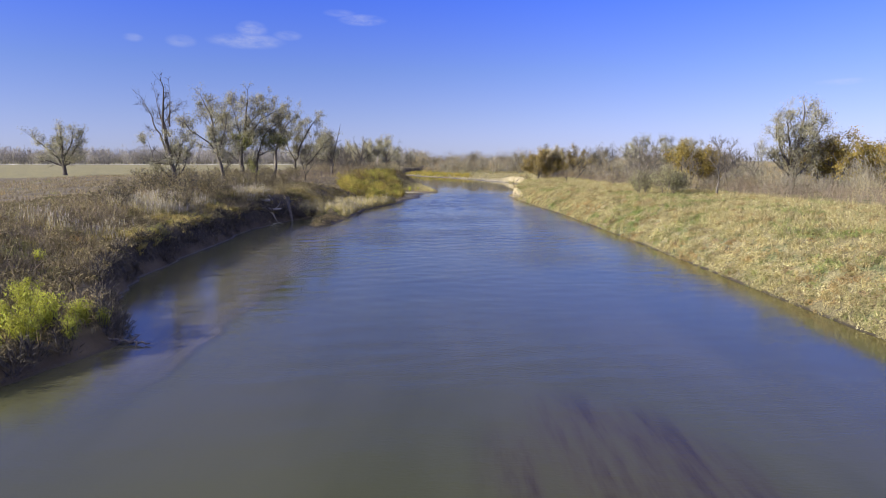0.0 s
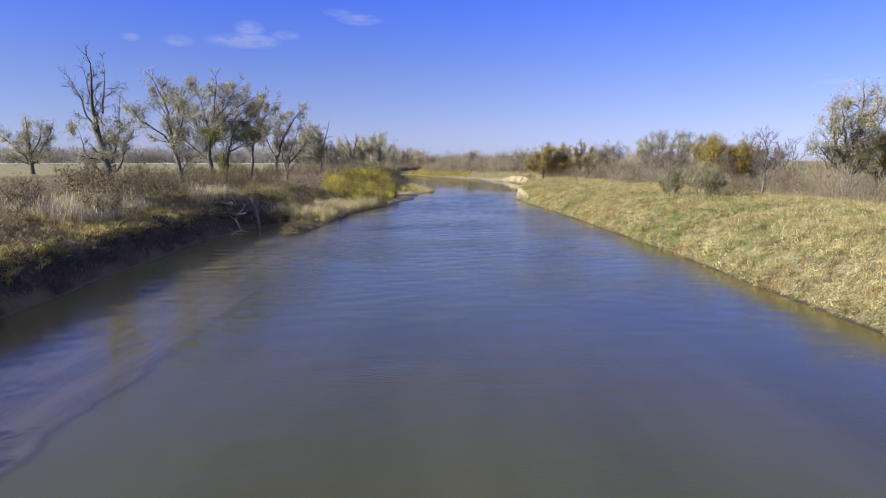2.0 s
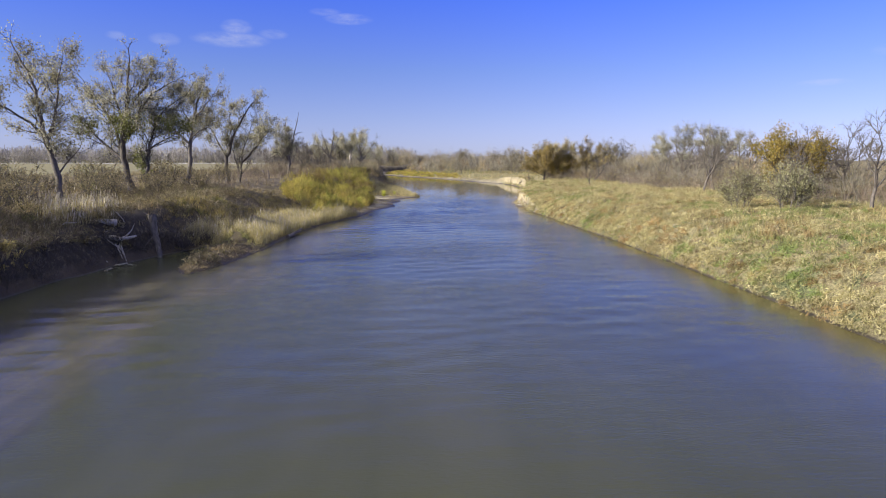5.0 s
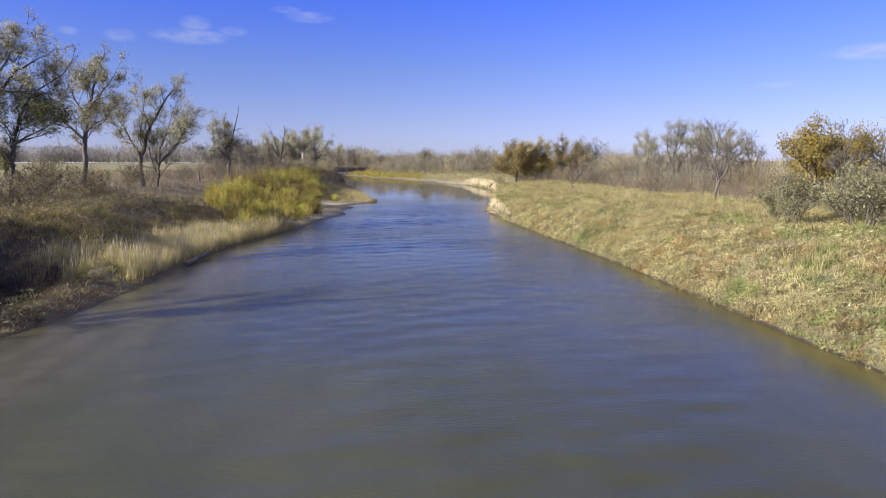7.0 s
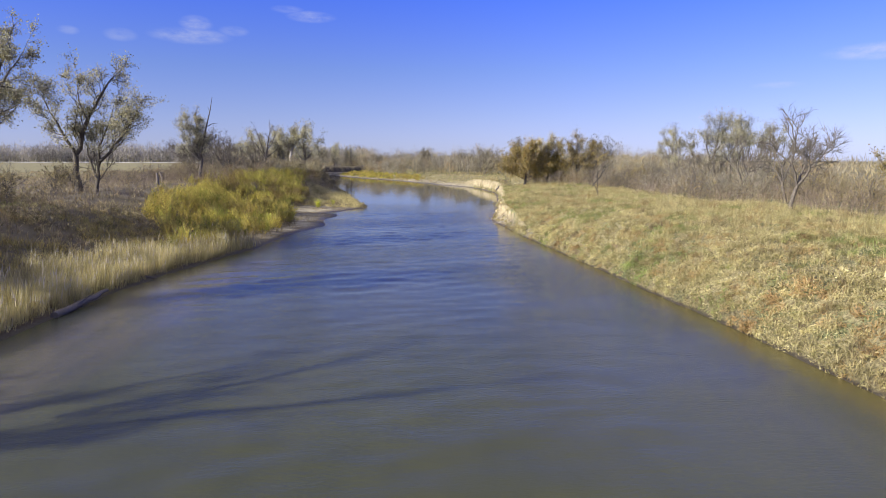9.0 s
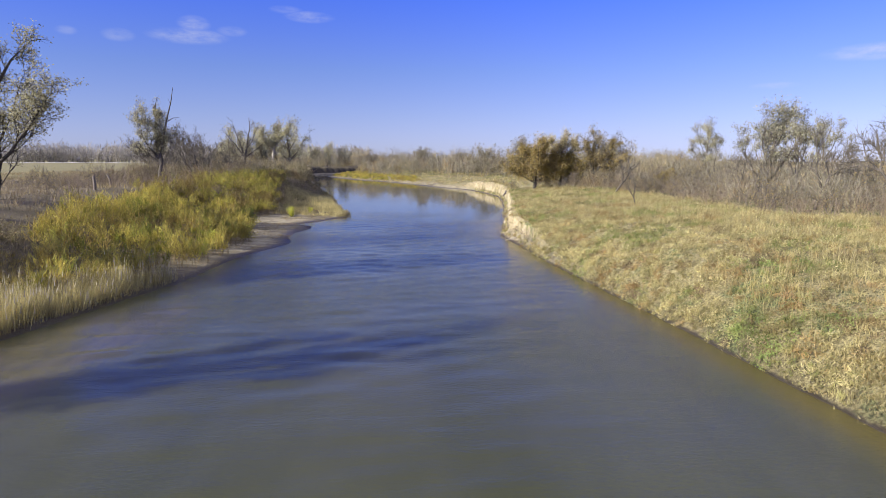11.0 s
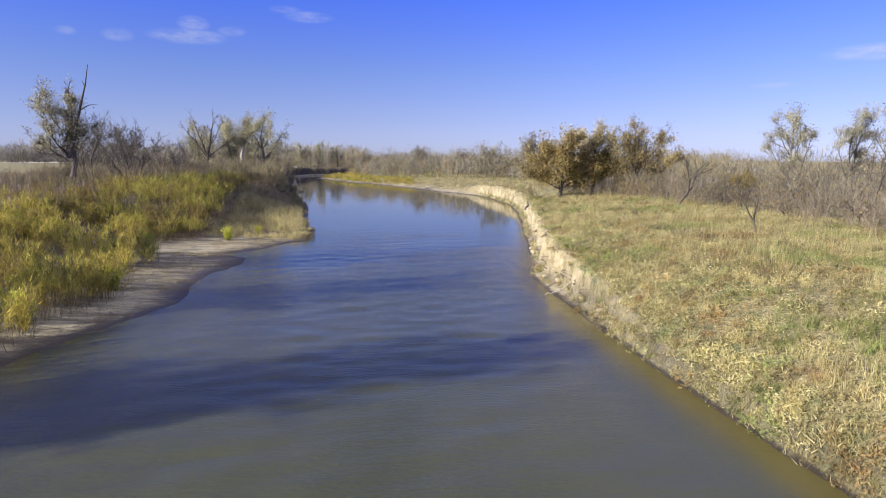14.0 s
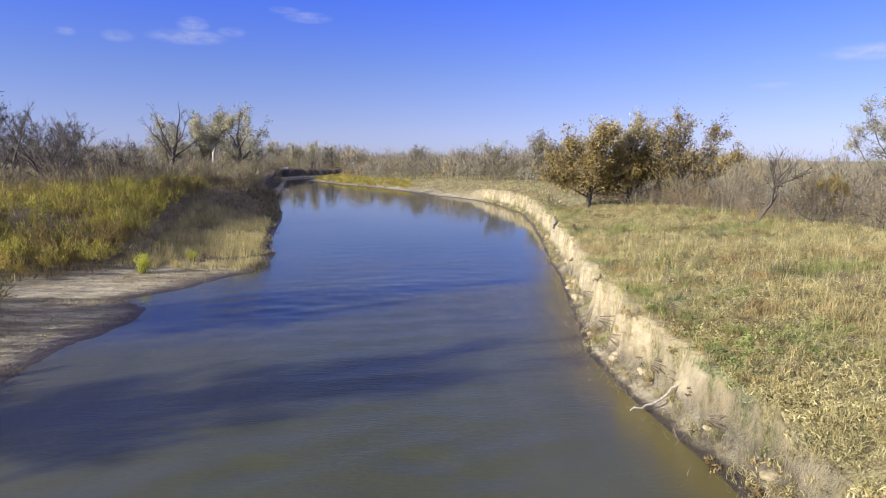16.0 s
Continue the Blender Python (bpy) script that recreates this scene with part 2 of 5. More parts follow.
def ground_material():
    m, t = material("river_ground")
    pos = where(t)
    sep = t.n.new("ShaderNodeSeparateXYZ")
    t.l.new(pos, sep.inputs[0])
    big, mid, fine = t.noise(pos, 0.05, 4.0, 0.6), t.noise(pos, 0.35, 4.0, 0.6), t.noise(pos, 3.0, 5.0, 0.7)
    straw = t.mix(t.span(mid, 0.35, 0.65), (0.25, 0.215, 0.11), (0.38, 0.33, 0.17))
    straw = t.mix(t.span(big, 0.5, 0.62), straw, (0.28, 0.255, 0.12))
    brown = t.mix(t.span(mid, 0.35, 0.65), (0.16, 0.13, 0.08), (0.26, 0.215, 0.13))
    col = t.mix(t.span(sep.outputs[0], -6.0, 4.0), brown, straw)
    turf = t.noise(t.scaled(pos, (1.0, 1.0, 0.6)), 9.0, 6.0, 0.78)
    turfs = t.mix(t.span(turf, 0.36, 0.62), (0.17, 0.145, 0.07), (0.60, 0.525, 0.27))
    turfs = t.mix(t.span(t.noise(pos, 0.3, 5.0, 0.7), 0.5, 0.62), turfs, t.mix(t.span(turf, 0.36, 0.62), (0.06, 0.075, 0.025), (0.36, 0.40, 0.18)))
    turfs = t.mix(t.span(t.noise(t.scaled(pos, (1.0, 0.7, 1.0)), 0.55, 5.0, 0.7), 0.54, 0.66), turfs, t.mix(t.span(turf, 0.36, 0.62), (0.09, 0.06, 0.03), (0.46, 0.34, 0.17)))
    east = t.span(sep.outputs[0], 4.0, 9.0)
    col = t.mix(t.math("MULTIPLY", east, t.span(sep.outputs[1], 200, 170)), col, turfs)
    # stubble field far out on the west plain
    field = t.math("MULTIPLY", t.span(t.math("ADD", sep.outputs[1], t.math("MULTIPLY", sep.outputs[0], -0.6)), 205, 222), t.span(sep.outputs[0], -42.0, -58.0))
    col = t.mix(field, col, t.mix(t.span(mid, 0.3, 0.7), (0.27, 0.245, 0.115), (0.35, 0.31, 0.15)))
    # bare soil on steep faces, damp sand by the water
    nz = t.n.new("ShaderNodeSeparateXYZ")
    t.l.new(t.node("ShaderNodeNewGeometry", 1), nz.inputs[0])
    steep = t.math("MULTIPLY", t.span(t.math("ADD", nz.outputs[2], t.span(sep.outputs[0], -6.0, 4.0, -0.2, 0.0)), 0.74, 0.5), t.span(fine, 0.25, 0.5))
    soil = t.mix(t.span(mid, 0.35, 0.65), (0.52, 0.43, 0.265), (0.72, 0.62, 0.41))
    # west faces: the bank's shade is mixed into the soil colour, near black
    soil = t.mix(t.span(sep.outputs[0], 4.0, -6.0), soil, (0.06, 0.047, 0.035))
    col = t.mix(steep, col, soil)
    cutface = t.n.new("ShaderNodeAttribute")
    cutface.attribute_name = "bare"
    face = t.mix(t.span(t.noise(t.scaled(pos, (1.0, 1.0, 3.0)), 1.6, 5.0, 0.7), 0.36, 0.62), (0.29, 0.235, 0.14), (0.56, 0.475, 0.31))
    face = t.mix(t.span(t.noise(pos, 4.5, 5.0, 0.75), 0.52, 0.68, 0.0, 0.7), face, (0.22, 0.175, 0.10))
    col = t.mix(t.math("MULTIPLY", cutface.outputs[2], t.span(t.noise(pos, 1.1, 4.0, 0.7), 0.38, 0.54)), col, face)
    sand = t.mix(t.span(t.noise(t.scaled(pos, (0.35, 1.4, 1.0)), 0.9, 5.0, 0.65), 0.35, 0.65), (0.24, 0.205, 0.14), (0.62, 0.545, 0.385))
    sand = t.mix(t.span(t.noise(t.scaled(pos, (1.0, 2.2, 1.0)), 2.2, 5.0, 0.75), 0.5, 0.68, 0.0, 0.75), sand, (0.13, 0.105, 0.07))
    mud = t.mix(t.span(mid, 0.35, 0.65), (0.085, 0.065, 0.045), (0.16, 0.125, 0.085))
    mud = t.mix(t.span(sep.outputs[0], 4.0, 9.0), mud, t.mix(0.75, mud, turfs))
    bar = t.math("MAXIMUM", t.math("MULTIPLY", t.span(sep.outputs[1], 104, 122), t.span(sep.outputs[1], 153, 149)), t.span(sep.outputs[1], 205, 225))
    low_west = t.span(sep.outputs[0], 9.0, 6.0)
    lowness = t.span(t.math("ADD", sep.outputs[2], t.math("MULTIPLY", t.math("SUBTRACT", mid, 0.5), 0.5)), 0.85, 0.45)
    col = t.mix(t.math("MULTIPLY", lowness, t.math("MAXIMUM", low_west, t.math("SUBTRACT", 1.0, cutface.outputs[2]))), col, t.mix(bar, mud, sand))
    wet = t.span(t.math("ADD", sep.outputs[2], t.math("MULTIPLY", t.math("SUBTRACT", fine, 0.5), 0.2)), 0.14, 0.03)
    col = t.mix(wet, col, (0.07, 0.055, 0.04))
    col = t.mix(t.math("MULTIPLY", fine, 0.7), col, t.mix(1.0, col, (0.55, 0.53, 0.5), "MULTIPLY"))
    h = t.math("ADD", t.math("ADD", fine, t.math("MULTIPLY", turf, east)), t.math("MULTIPLY", mid, 2.0))
    bump = t.node("ShaderNodeBump", 0, None, Strength=0.9, Distance=t.math("MULTIPLY", t.span(nz.outputs[2], 0.9, 0.6, 0.12, 0.35), t.span(cutface.outputs[2], 0.0, 0.6, 1.0, 0.12)), Height=h)
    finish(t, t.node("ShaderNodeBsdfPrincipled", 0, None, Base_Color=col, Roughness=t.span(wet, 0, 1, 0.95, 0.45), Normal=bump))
    return m


def water_material():
    m, t = material("river_water")
    pos = where(t)
    sep = t.n.new("ShaderNodeSeparateXYZ")
    t.l.new(pos, sep.inputs[0])
    x, y = sep.outputs[0], sep.outputs[1]
    flow = t.scaled(pos, (1.0, 0.28, 1.0))
    cloudy = t.noise(t.scaled(pos, (0.12, 0.03, 1.0)), 1.0, 4.0, 0.6)
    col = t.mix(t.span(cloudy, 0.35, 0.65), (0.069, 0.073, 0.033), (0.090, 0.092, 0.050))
    # far pool darker and bluer: shade and sky reflection put into the colour
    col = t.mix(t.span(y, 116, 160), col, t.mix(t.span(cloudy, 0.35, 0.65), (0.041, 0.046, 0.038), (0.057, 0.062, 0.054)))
    # shoals of pale sand under thin water
    streaks = t.noise(t.scaled(pos, (0.55, 0.07, 1.0)), 1.0, 6.0, 0.65)

    def shoal(cx, cy, rx, ry, turn):
        c, s = math.cos(radians(turn)), math.sin(radians(turn))
        dx, dy = t.math("SUBTRACT", x, cx), t.math("SUBTRACT", y, cy)
        u = t.math("DIVIDE", t.math("ADD", t.math("MULTIPLY", dx, c), t.math("MULTIPLY", dy, s)), rx)
        v = t.math("DIVIDE", t.math("SUBTRACT", t.math("MULTIPLY", dy, c), t.math("MULTIPLY", dx, s)), ry)
        return t.span(t.math("ADD", t.math("MULTIPLY", u, u), t.math("MULTIPLY", v, v)), 1.0, 0.25)

    near = t.math("MULTIPLY", shoal(4.6, 12.5, 4.2, 7.5, 8), t.span(streaks, 0.4, 0.62, 0.25, 1.0))
    cove = t.math("MAXIMUM", shoal(-14.5, 56, 4.5, 17, 10), shoal(-13.0, 68, 5.5, 8, 0))
    spit = t.math("MAXIMUM", shoal(-9.5, 82, 3.5, 13, -8), shoal(-8.5, 96, 3.6, 10, -15))
    col = t.mix(near, col, t.mix(t.span(streaks, 0.40, 0.64), (0.088, 0.073, 0.050), (0.046, 0.038, 0.026)))
    sandy = t.math("MAXIMUM", 0.0, t.math("MULTIPLY", t.math("MAXIMUM", cove, spit), t.span(streaks, 0.3, 0.6, 0.6, 1.0)))
    col = t.mix(t.math("MULTIPLY", sandy, 0.5), col, t.mix(t.span(streaks, 0.35, 0.65), (0.08, 0.068, 0.05), (0.16, 0.135, 0.098)))
    # a drowned sandbar with a sharp outer edge
    rim = t.math("SUBTRACT", x, t.math("ADD", -9.9, t.math("MULTIPLY", t.math("SUBTRACT", t.noise(t.scaled(pos, (0.0, 0.3, 0.0)), 1.0, 4.0, 0.6), 0.5), 1.6)))
    reach = t.math("MULTIPLY", t.span(y, 16, 26), t.span(y, 52, 42))
    bed = t.mix(t.span(streaks, 0.35, 0.65), (0.08, 0.074, 0.053), (0.125, 0.113, 0.08))
    col = t.mix(t.math("MULTIPLY", t.math("MULTIPLY", t.span(rim, 0.1, -0.15), reach), t.span(rim, -9.0, -0.5, 0.45, 0.95)), col, bed)
    line = t.math("MULTIPLY", t.span(t.math("ABSOLUTE", t.math("SUBTRACT", rim, 0.05)), 0.32, 0.0), reach)
    col = t.mix(t.math("MULTIPLY", line, 0.4), col, (0.035, 0.031, 0.026))
    # olive band off the east shore: shallows plus a painted reflection of the bank
    shallow = t.n.new("ShaderNodeAttribute")
    shallow.attribute_name = "offshore"
    edge = t.math("ADD", shallow.outputs[2], t.math("MULTIPLY", t.math("SUBTRACT", streaks, 0.5), 1.2))
    col = t.mix(t.math("MULTIPLY", t.span(edge, 1.9, 0.4, 0.0, 0.9), t.span(x, 4.0, 9.0)), col, (0.12, 0.10, 0.035))
    # wind ripples: lively in the middle reach, calm in the far pool
    gust = t.noise(t.scaled(pos, (0.05, 0.06, 1.0)), 1.0, 3.0, 0.6)
    live = t.math("MULTIPLY", t.span(y, 30, 75, 0.4, 1.3), t.math("MULTIPLY", t.span(y, 128, 95, 0.75, 1.0), t.span(y, 162, 138, 0.08, 1.0)))
    live = t.math("MULTIPLY", live, t.span(gust, 0.38, 0.64, 0.3, 1.0))
    small = t.noise(t.scaled(pos, (4.2, 9.5, 1.0)), 1.0, 4.0, 0.65)
    wave = t.noise(t.scaled(pos, (0.5, 1.5, 1.0)), 1.0, 3.0, 0.5)
    h = t.math("MULTIPLY", t.math("ADD", t.math("MULTIPLY", small, 0.16), t.math("MULTIPLY", wave, 0.22)), live)
    bump = t.node("ShaderNodeBump", 0, None, Strength=1.0, Distance=0.14, Height=h)
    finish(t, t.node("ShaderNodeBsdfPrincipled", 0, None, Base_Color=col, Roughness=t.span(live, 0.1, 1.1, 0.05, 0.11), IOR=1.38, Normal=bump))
    return m


M_GROUND, M_WATER = ground_material(), water_material()


# ---- mesh helpers ----
class Soup:
    """Gathers vertices and faces, then links them as one mesh object."""

    def __init__(self):
        self.v, self.f3, self.f4, self.n = [], [], [], 0

    def add(self, v, f):
        f = np.asarray(f, dtype=np.int64)
        (self.f3 if f.shape[1] == 3 else self.f4).append(f + self.n)
        self.v.append(np.asarray(v, dtype=np.float64))
        self.n += len(v)

    def mesh(self, name, mat, smooth=False):
        me = bpy.data.meshes.new(name)
        v = np.concatenate(self.v)
        tri = np.concatenate(self.f3) if self.f3 else np.zeros((0, 3), int)
        quad = np.concatenate(self.f4) if self.f4 else np.zeros((0, 4), int)
        me.vertices.add(len(v))
        me.vertices.foreach_set("co", v.astype(np.float32).ravel())
        loops = np.concatenate([tri.ravel(), quad.ravel()]).astype(np.int32)
        me.loops.add(len(loops))
        me.loops.foreach_set("vertex_index", loops)
        me.polygons.add(len(tri) + len(quad))
        start = np.concatenate([np.arange(len(tri)) * 3, len(tri) * 3 + np.arange(len(quad)) * 4]).astype(np.int32)
        me.polygons.foreach_set("loop_start", start)
        me.materials.append(mat)
        me.update(calc_edges=True)
        me.validate()
        me.polygons.foreach_set("use_smooth", np.full(len(me.polygons), smooth))
        return me

    def thing(self, name, mat, parent=None, smooth=False, label=""):
        ob = new(name, self.mesh(name, mat, smooth))
        ob.parent = parent
        return tagged(ob, label)


def unit(v):
    return v / (np.linalg.norm(v, axis=-1, keepdims=True) + 1e-9)


def tube(soup, pts, radii, sides, cap=False):
    pts, radii = np.asarray(pts, float), np.asarray(radii, float)
    n = len(pts)
    d = unit(np.gradient(pts, axis=0))
    ref = np.array([0.31, 0.95, 0.05]) if abs(d[0][2]) > 0.5 else np.array([0.05, 0.1, 1.0])
    a = unit(np.cross(d, ref))
    b = np.cross(d, a)
    ang = np.arange(sides) * 2 * np.pi / sides
    ring = pts[:, None] + radii[:, None, None] * (a[:, None] * np.cos(ang)[:, None] + b[:, None] * np.sin(ang)[:, None])
    i, j = np.meshgrid(np.arange(n - 1), np.arange(sides), indexing="ij")
    k = (j + 1) % sides
    f = np.stack([i * sides + j, i * sides + k, (i + 1) * sides + k, (i + 1) * sides + j], -1).reshape(-1, 4)
    v = ring.reshape(-1, 3)
    soup.add(v, f)
    if cap:
        for base, c in ((0, pts[0]), ((n - 1) * sides, pts[-1])):
            fan = [(sides, q, (q + 1) % sides) for q in range(sides)]
            soup.add(np.vstack([v[base:base + sides], c]), fan)


def quads_at(soup, p, size, rng, stretch=1.6, up=0.0):
    """A small pointed leaf at every point of p."""
    n = len(p)
    a = unit(rng.normal(size=(n, 3)) + np.array([0, 0, up]))
    b = unit(np.cross(a, rng.normal(size=(n, 3))))
    s = size * rng.uniform(0.6, 1.3, (n, 1))
    v = np.stack([p + a * s * stretch * 0.55, p - a * s * stretch * 0.45 + b * s * 0.5, p - a * s * stretch * 0.45 - b * s * 0.5], 1).reshape(-1, 3)
    soup.add(v, np.arange(n * 3).reshape(-1, 3))


def slivers(soup, base, tip, width, rng):
    """A thin tapering triangle from each base to each tip: twigs, stems and blades."""
    n = len(base)
    side = unit(np.cross(tip - base, rng.normal(size=(n, 3)))) * np.broadcast_to(width, (n,))[:, None] * 0.5
    soup.add(np.stack([base - side, base + side, tip], 1).reshape(-1, 3), np.arange(n * 3).reshape(-1, 3))


# ---- the plan of the river: the water's outline, counter-clockwise from the south-east ----
EAST = [(21, -400), (19.5, -60), (18.9, 10), (18.6, 25), (18.3, 40), (18.1, 55), (17.0, 84), (16.0, 98), (15.4, 106), (14.7, 115), (14.4, 121), (14.2, 127), (14.3, 131), (15.2, 135.5), (16.5, 142), (17.4, 146.5), (18.3, 152.5),
        (19.9, 161), (22.4, 175), (24.2, 190), (23.7, 205), (22.2, 217), (19.4, 225), (14.5, 233), (7.9, 254), (-1, 276), (-8.2, 288), (-17.4, 312), (-23.5, 332), (-22, 350), (-5, 366), (30, 374), (260, 380)]
WEST = [(260, 408), (30, 402), (-10, 392), (-30, 372), (-34, 346), (-28.5, 318), (-19.8, 264), (-15.2, 230), (-9.4, 201), (-6.5, 187), (-4.6, 172), (-2.8, 160), (-1.1, 154.5), (-1.2, 149), (-2.7, 147.3), (-4.4, 143.6), (-6.4, 141.4), (-4.4, 139.2),
        (-4.1, 136.6), (-5.2, 132.8), (-5.0, 129.6), (-4.5, 125.4), (-6.3, 120.2), (-7.2, 116.7), (-7.7, 112.2), (-8.1, 108.6), (-9.3, 104.5), (-11.0, 98), (-11.9, 92), (-12.3, 86), (-12.5, 79), (-13.3, 73), (-14.3, 69.4),
        (-15.6, 71), (-16.6, 77), (-17.4, 82.2), (-18.8, 78.3), (-20.2, 74.5), (-21.1, 68), (-21.1, 62.2), (-20.8, 56), (-20.6, 50), (-20.2, 44), (-19.8, 38.4), (-17.9, 32.1), (-15.0, 27.4), (-13.5, 25.2), (-13.5, 23.6),
        (-14.4, 21.4), (-16.5, 14), (-19, 2), (-21, -60), (-22, -400)]
SHORE = np.array(EAST + WEST, float)


def shore_distance(x, y):
    """Signed distance to the water's edge: positive on land. Both as flat arrays."""
    best = np.full(x.shape, 1e9)
    inside = np.zeros(x.shape, bool)
    for (ax, ay), (bx, by) in zip(SHORE, np.roll(SHORE, -1, axis=0)):
        ex, ey = bx - ax, by - ay
        k = np.clip(((x - ax) * ex + (y - ay) * ey) / (ex * ex + ey * ey), 0, 1)
        best = np.minimum(best, (x - ax - k * ex) ** 2 + (y - ay - k * ey) ** 2)
        cross = (ay > y) != (by > y)
        inside ^= cross & (x < (bx - ax) * (y - ay) / (by - ay + 1e-12) + ax)
    return np.where(inside, -1, 1) * np.sqrt(best)


MID_Y = [-400, 20, 70, 110, 150, 200, 240, 300, 343, 360, 379, 388, 394, 396]
MID_X = [0, 2, -2, 3, 7, 8, 0, -20, -28, -26, -7, 30, 150, 4000]


def east_side(x, y):
    return x > np.interp(y, MID_Y, MID_X)


def wobble(x, y, s, seed=0.0):
    """Cheap smooth noise in -1..1 from turned sines."""
    out = np.zeros_like(x, dtype=float)
    for k, (a, f) in enumerate(((0.4, 1.0), (1.7, 1.37), (2.9, 1.93), (4.1, 2.71), (5.3, 3.6))):
        out += np.sin((x * math.cos(a + seed) + y * math.sin(a + seed)) * f * s + 2.1 * k + seed * 7) / (1 + 0.5 * k)
    return out / 2.6


# the east bank, by y: run and height of the lip at the water, then a gentle rise to the plain
EAST_BANK = np.array([(-400, 0.7, 0.55, 3.2, 3.1), (60, 0.7, 0.55, 3.2, 3.1), (104, 0.6, 0.6, 3.2, 3.0), (113, 0.8, 0.8, 3.2, 2.9), (121, 1.4, 1.5, 3.6, 2.9), (128, 1.8, 1.95, 4.0, 2.9), (150, 1.5, 2.0, 4.0, 2.9), (175, 1.4, 2.05, 4.0, 2.8),
                      (205, 1.9, 2.3, 4.0, 2.8), (218, 2.4, 2.1, 4.0, 2.7), (228, 5.0, 1.5, 5.0, 2.5), (240, 9.0, 1.0, 8.0, 2.4), (300, 13.0, 0.9, 9.0, 2.6), (345, 9.0, 1.0, 6.0, 3.1), (500, 2.0, 1.0, 3.0, 3.2)])
# the west bank, by y: width of the low shelf, its height, run of the slope, height of the plain
WEST_BANK = np.array([(-400, 0.4, 0.3, 4.5, 3.4), (14, 0.6, 0.6, 9.0, 3.4), (26, 0.6, 0.6, 9.0, 3.3), (33, 0.6, 1.5, 8.0, 3.3), (42, 0.7, 2.0, 8.0, 3.3), (52, 0.7, 2.1, 8.0, 3.3), (58, 0.7, 2.1, 8.0, 3.3), (66, 0.7, 2.1, 6.0, 3.3), (70, 0.6, 2.0, 4.0, 3.3), (76, 0.4, 0.6, 1.5, 3.3), (82, 1.5, 0.5, 2.6, 3.3),
                      (92, 5.0, 0.55, 5.0, 3.3), (105, 5.0, 0.5, 9.0, 3.4), (118, 6.0, 0.45, 12.0, 3.4), (132, 8.5, 0.4, 14.0, 3.5), (148, 9.0, 0.45, 13.0, 3.5), (156, 6.0, 0.5, 13.0, 3.5), (172, 3.0, 0.6, 9.0, 3.5), (200, 1.0, 0.4, 4.0, 3.4), (290, 0.6, 0.4, 2.0, 3.4), (500, 0.6, 0.4, 2.0, 3.4)])


def height(x, y, d=None):
    x, y = np.atleast_1d(np.asarray(x, float)), np.atleast_1d(np.asarray(y, float))
    if d is None:
        d = shore_distance(x, y)
    e = east_side(x, y)
    cut = np.interp(y, [114, 123, 212, 228], [0, 1, 1, 0]) * e
    d = d + (0.25 * wobble(x, y, 0.9) + cut * (0.3 * wobble(x, y, 0.8, 5.0) + 0.2 * wobble(x, y, 3.5, 6.0))) * np.clip(np.abs(d) / 0.5, 0, 1)
    lip, lipz, ease, plain = [np.interp(y, EAST_BANK[:, 0], EAST_BANK[:, k]) for k in range(1, 5)]
    low, lowz, run, top = [np.interp(y, WEST_BANK[:, 0], WEST_BANK[:, k]) for k in range(1, 5)]
    # the outer spit beside the cove stays low all over
    spit = (~e) & (y > 68) & (y < 81) & (x > -18.4)
    s = np.clip((d - low) / run, 0, 1)
    west = np.where(d < low, lowz * np.clip(d / np.maximum(low, 0.1), 0, 1) ** 0.8, lowz + (top - lowz) * (s * s * (3 - 2 * s) * 0.5 + s * 0.5))
    q = np.clip(d / lip, 0, 1)
    # where the river cuts in, a slumped apron stands below a steep face
    scarp = np.clip((q - 0.52 - 0.2 * wobble(x, y, 0.9, 3.1) - 0.1 * wobble(x, y, 3.1, 1.4)) / 0.13, 0, 1)
    slump = 0.3 * q * (1 + 0.35 * wobble(x, y, 1.7, 0.7))
    worn = q * q * (3 - 2 * q)
    east = lipz * (worn * (1 - cut) + cut * np.minimum(slump + (1.0 - 0.3 * q) * scarp, 1.0)) + (plain - lipz) * (1 - np.exp(-np.maximum(d - lip, 0) / ease))
    z = np.where(e, east, west)
    z = np.where(spit, np.clip(d, 0, 1.4) * 0.33, z)
    rough = np.clip(d / 4, 0, 1)
    z = z + rough * (0.12 * wobble(x, y, 0.55, 1.0) + 0.22 * wobble(x, y, 0.12, 2.0)) * np.clip(z / 1.5, 0, 1)
    return np.where(d < 0, np.maximum(-2.2, d * 0.35), z)


def axis(spans):
    out = [np.arange(a, b, s) for a, b, s in spans]
    return np.unique(np.round(np.concatenate(out), 3))


gx = axis([(-4400, -900, 350), (-900, -300, 60), (-300, -80, 10), (-80, -36, 1.6), (-36, -2, 0.68), (-2, 11, 2.0), (11, 13, 0.4), (13, 20, 0.24), (20, 28, 0.4), (28, 30, 0.6), (30, 80, 1.6), (80, 300, 10), (300, 900, 60), (900, 4401, 350)])
gy = axis([(-4400, -900, 350), (-900, -200, 70), (-200, 0, 10), (0, 14, 2.0), (14, 114, 0.9), (114, 160, 0.4), (160, 232, 0.7), (232, 420, 2.5), (420, 900, 30), (900, 4601, 370)])
X, Y = np.meshgrid(gx, gy)
Z = height(X.ravel(), Y.ravel()).reshape(X.shape)
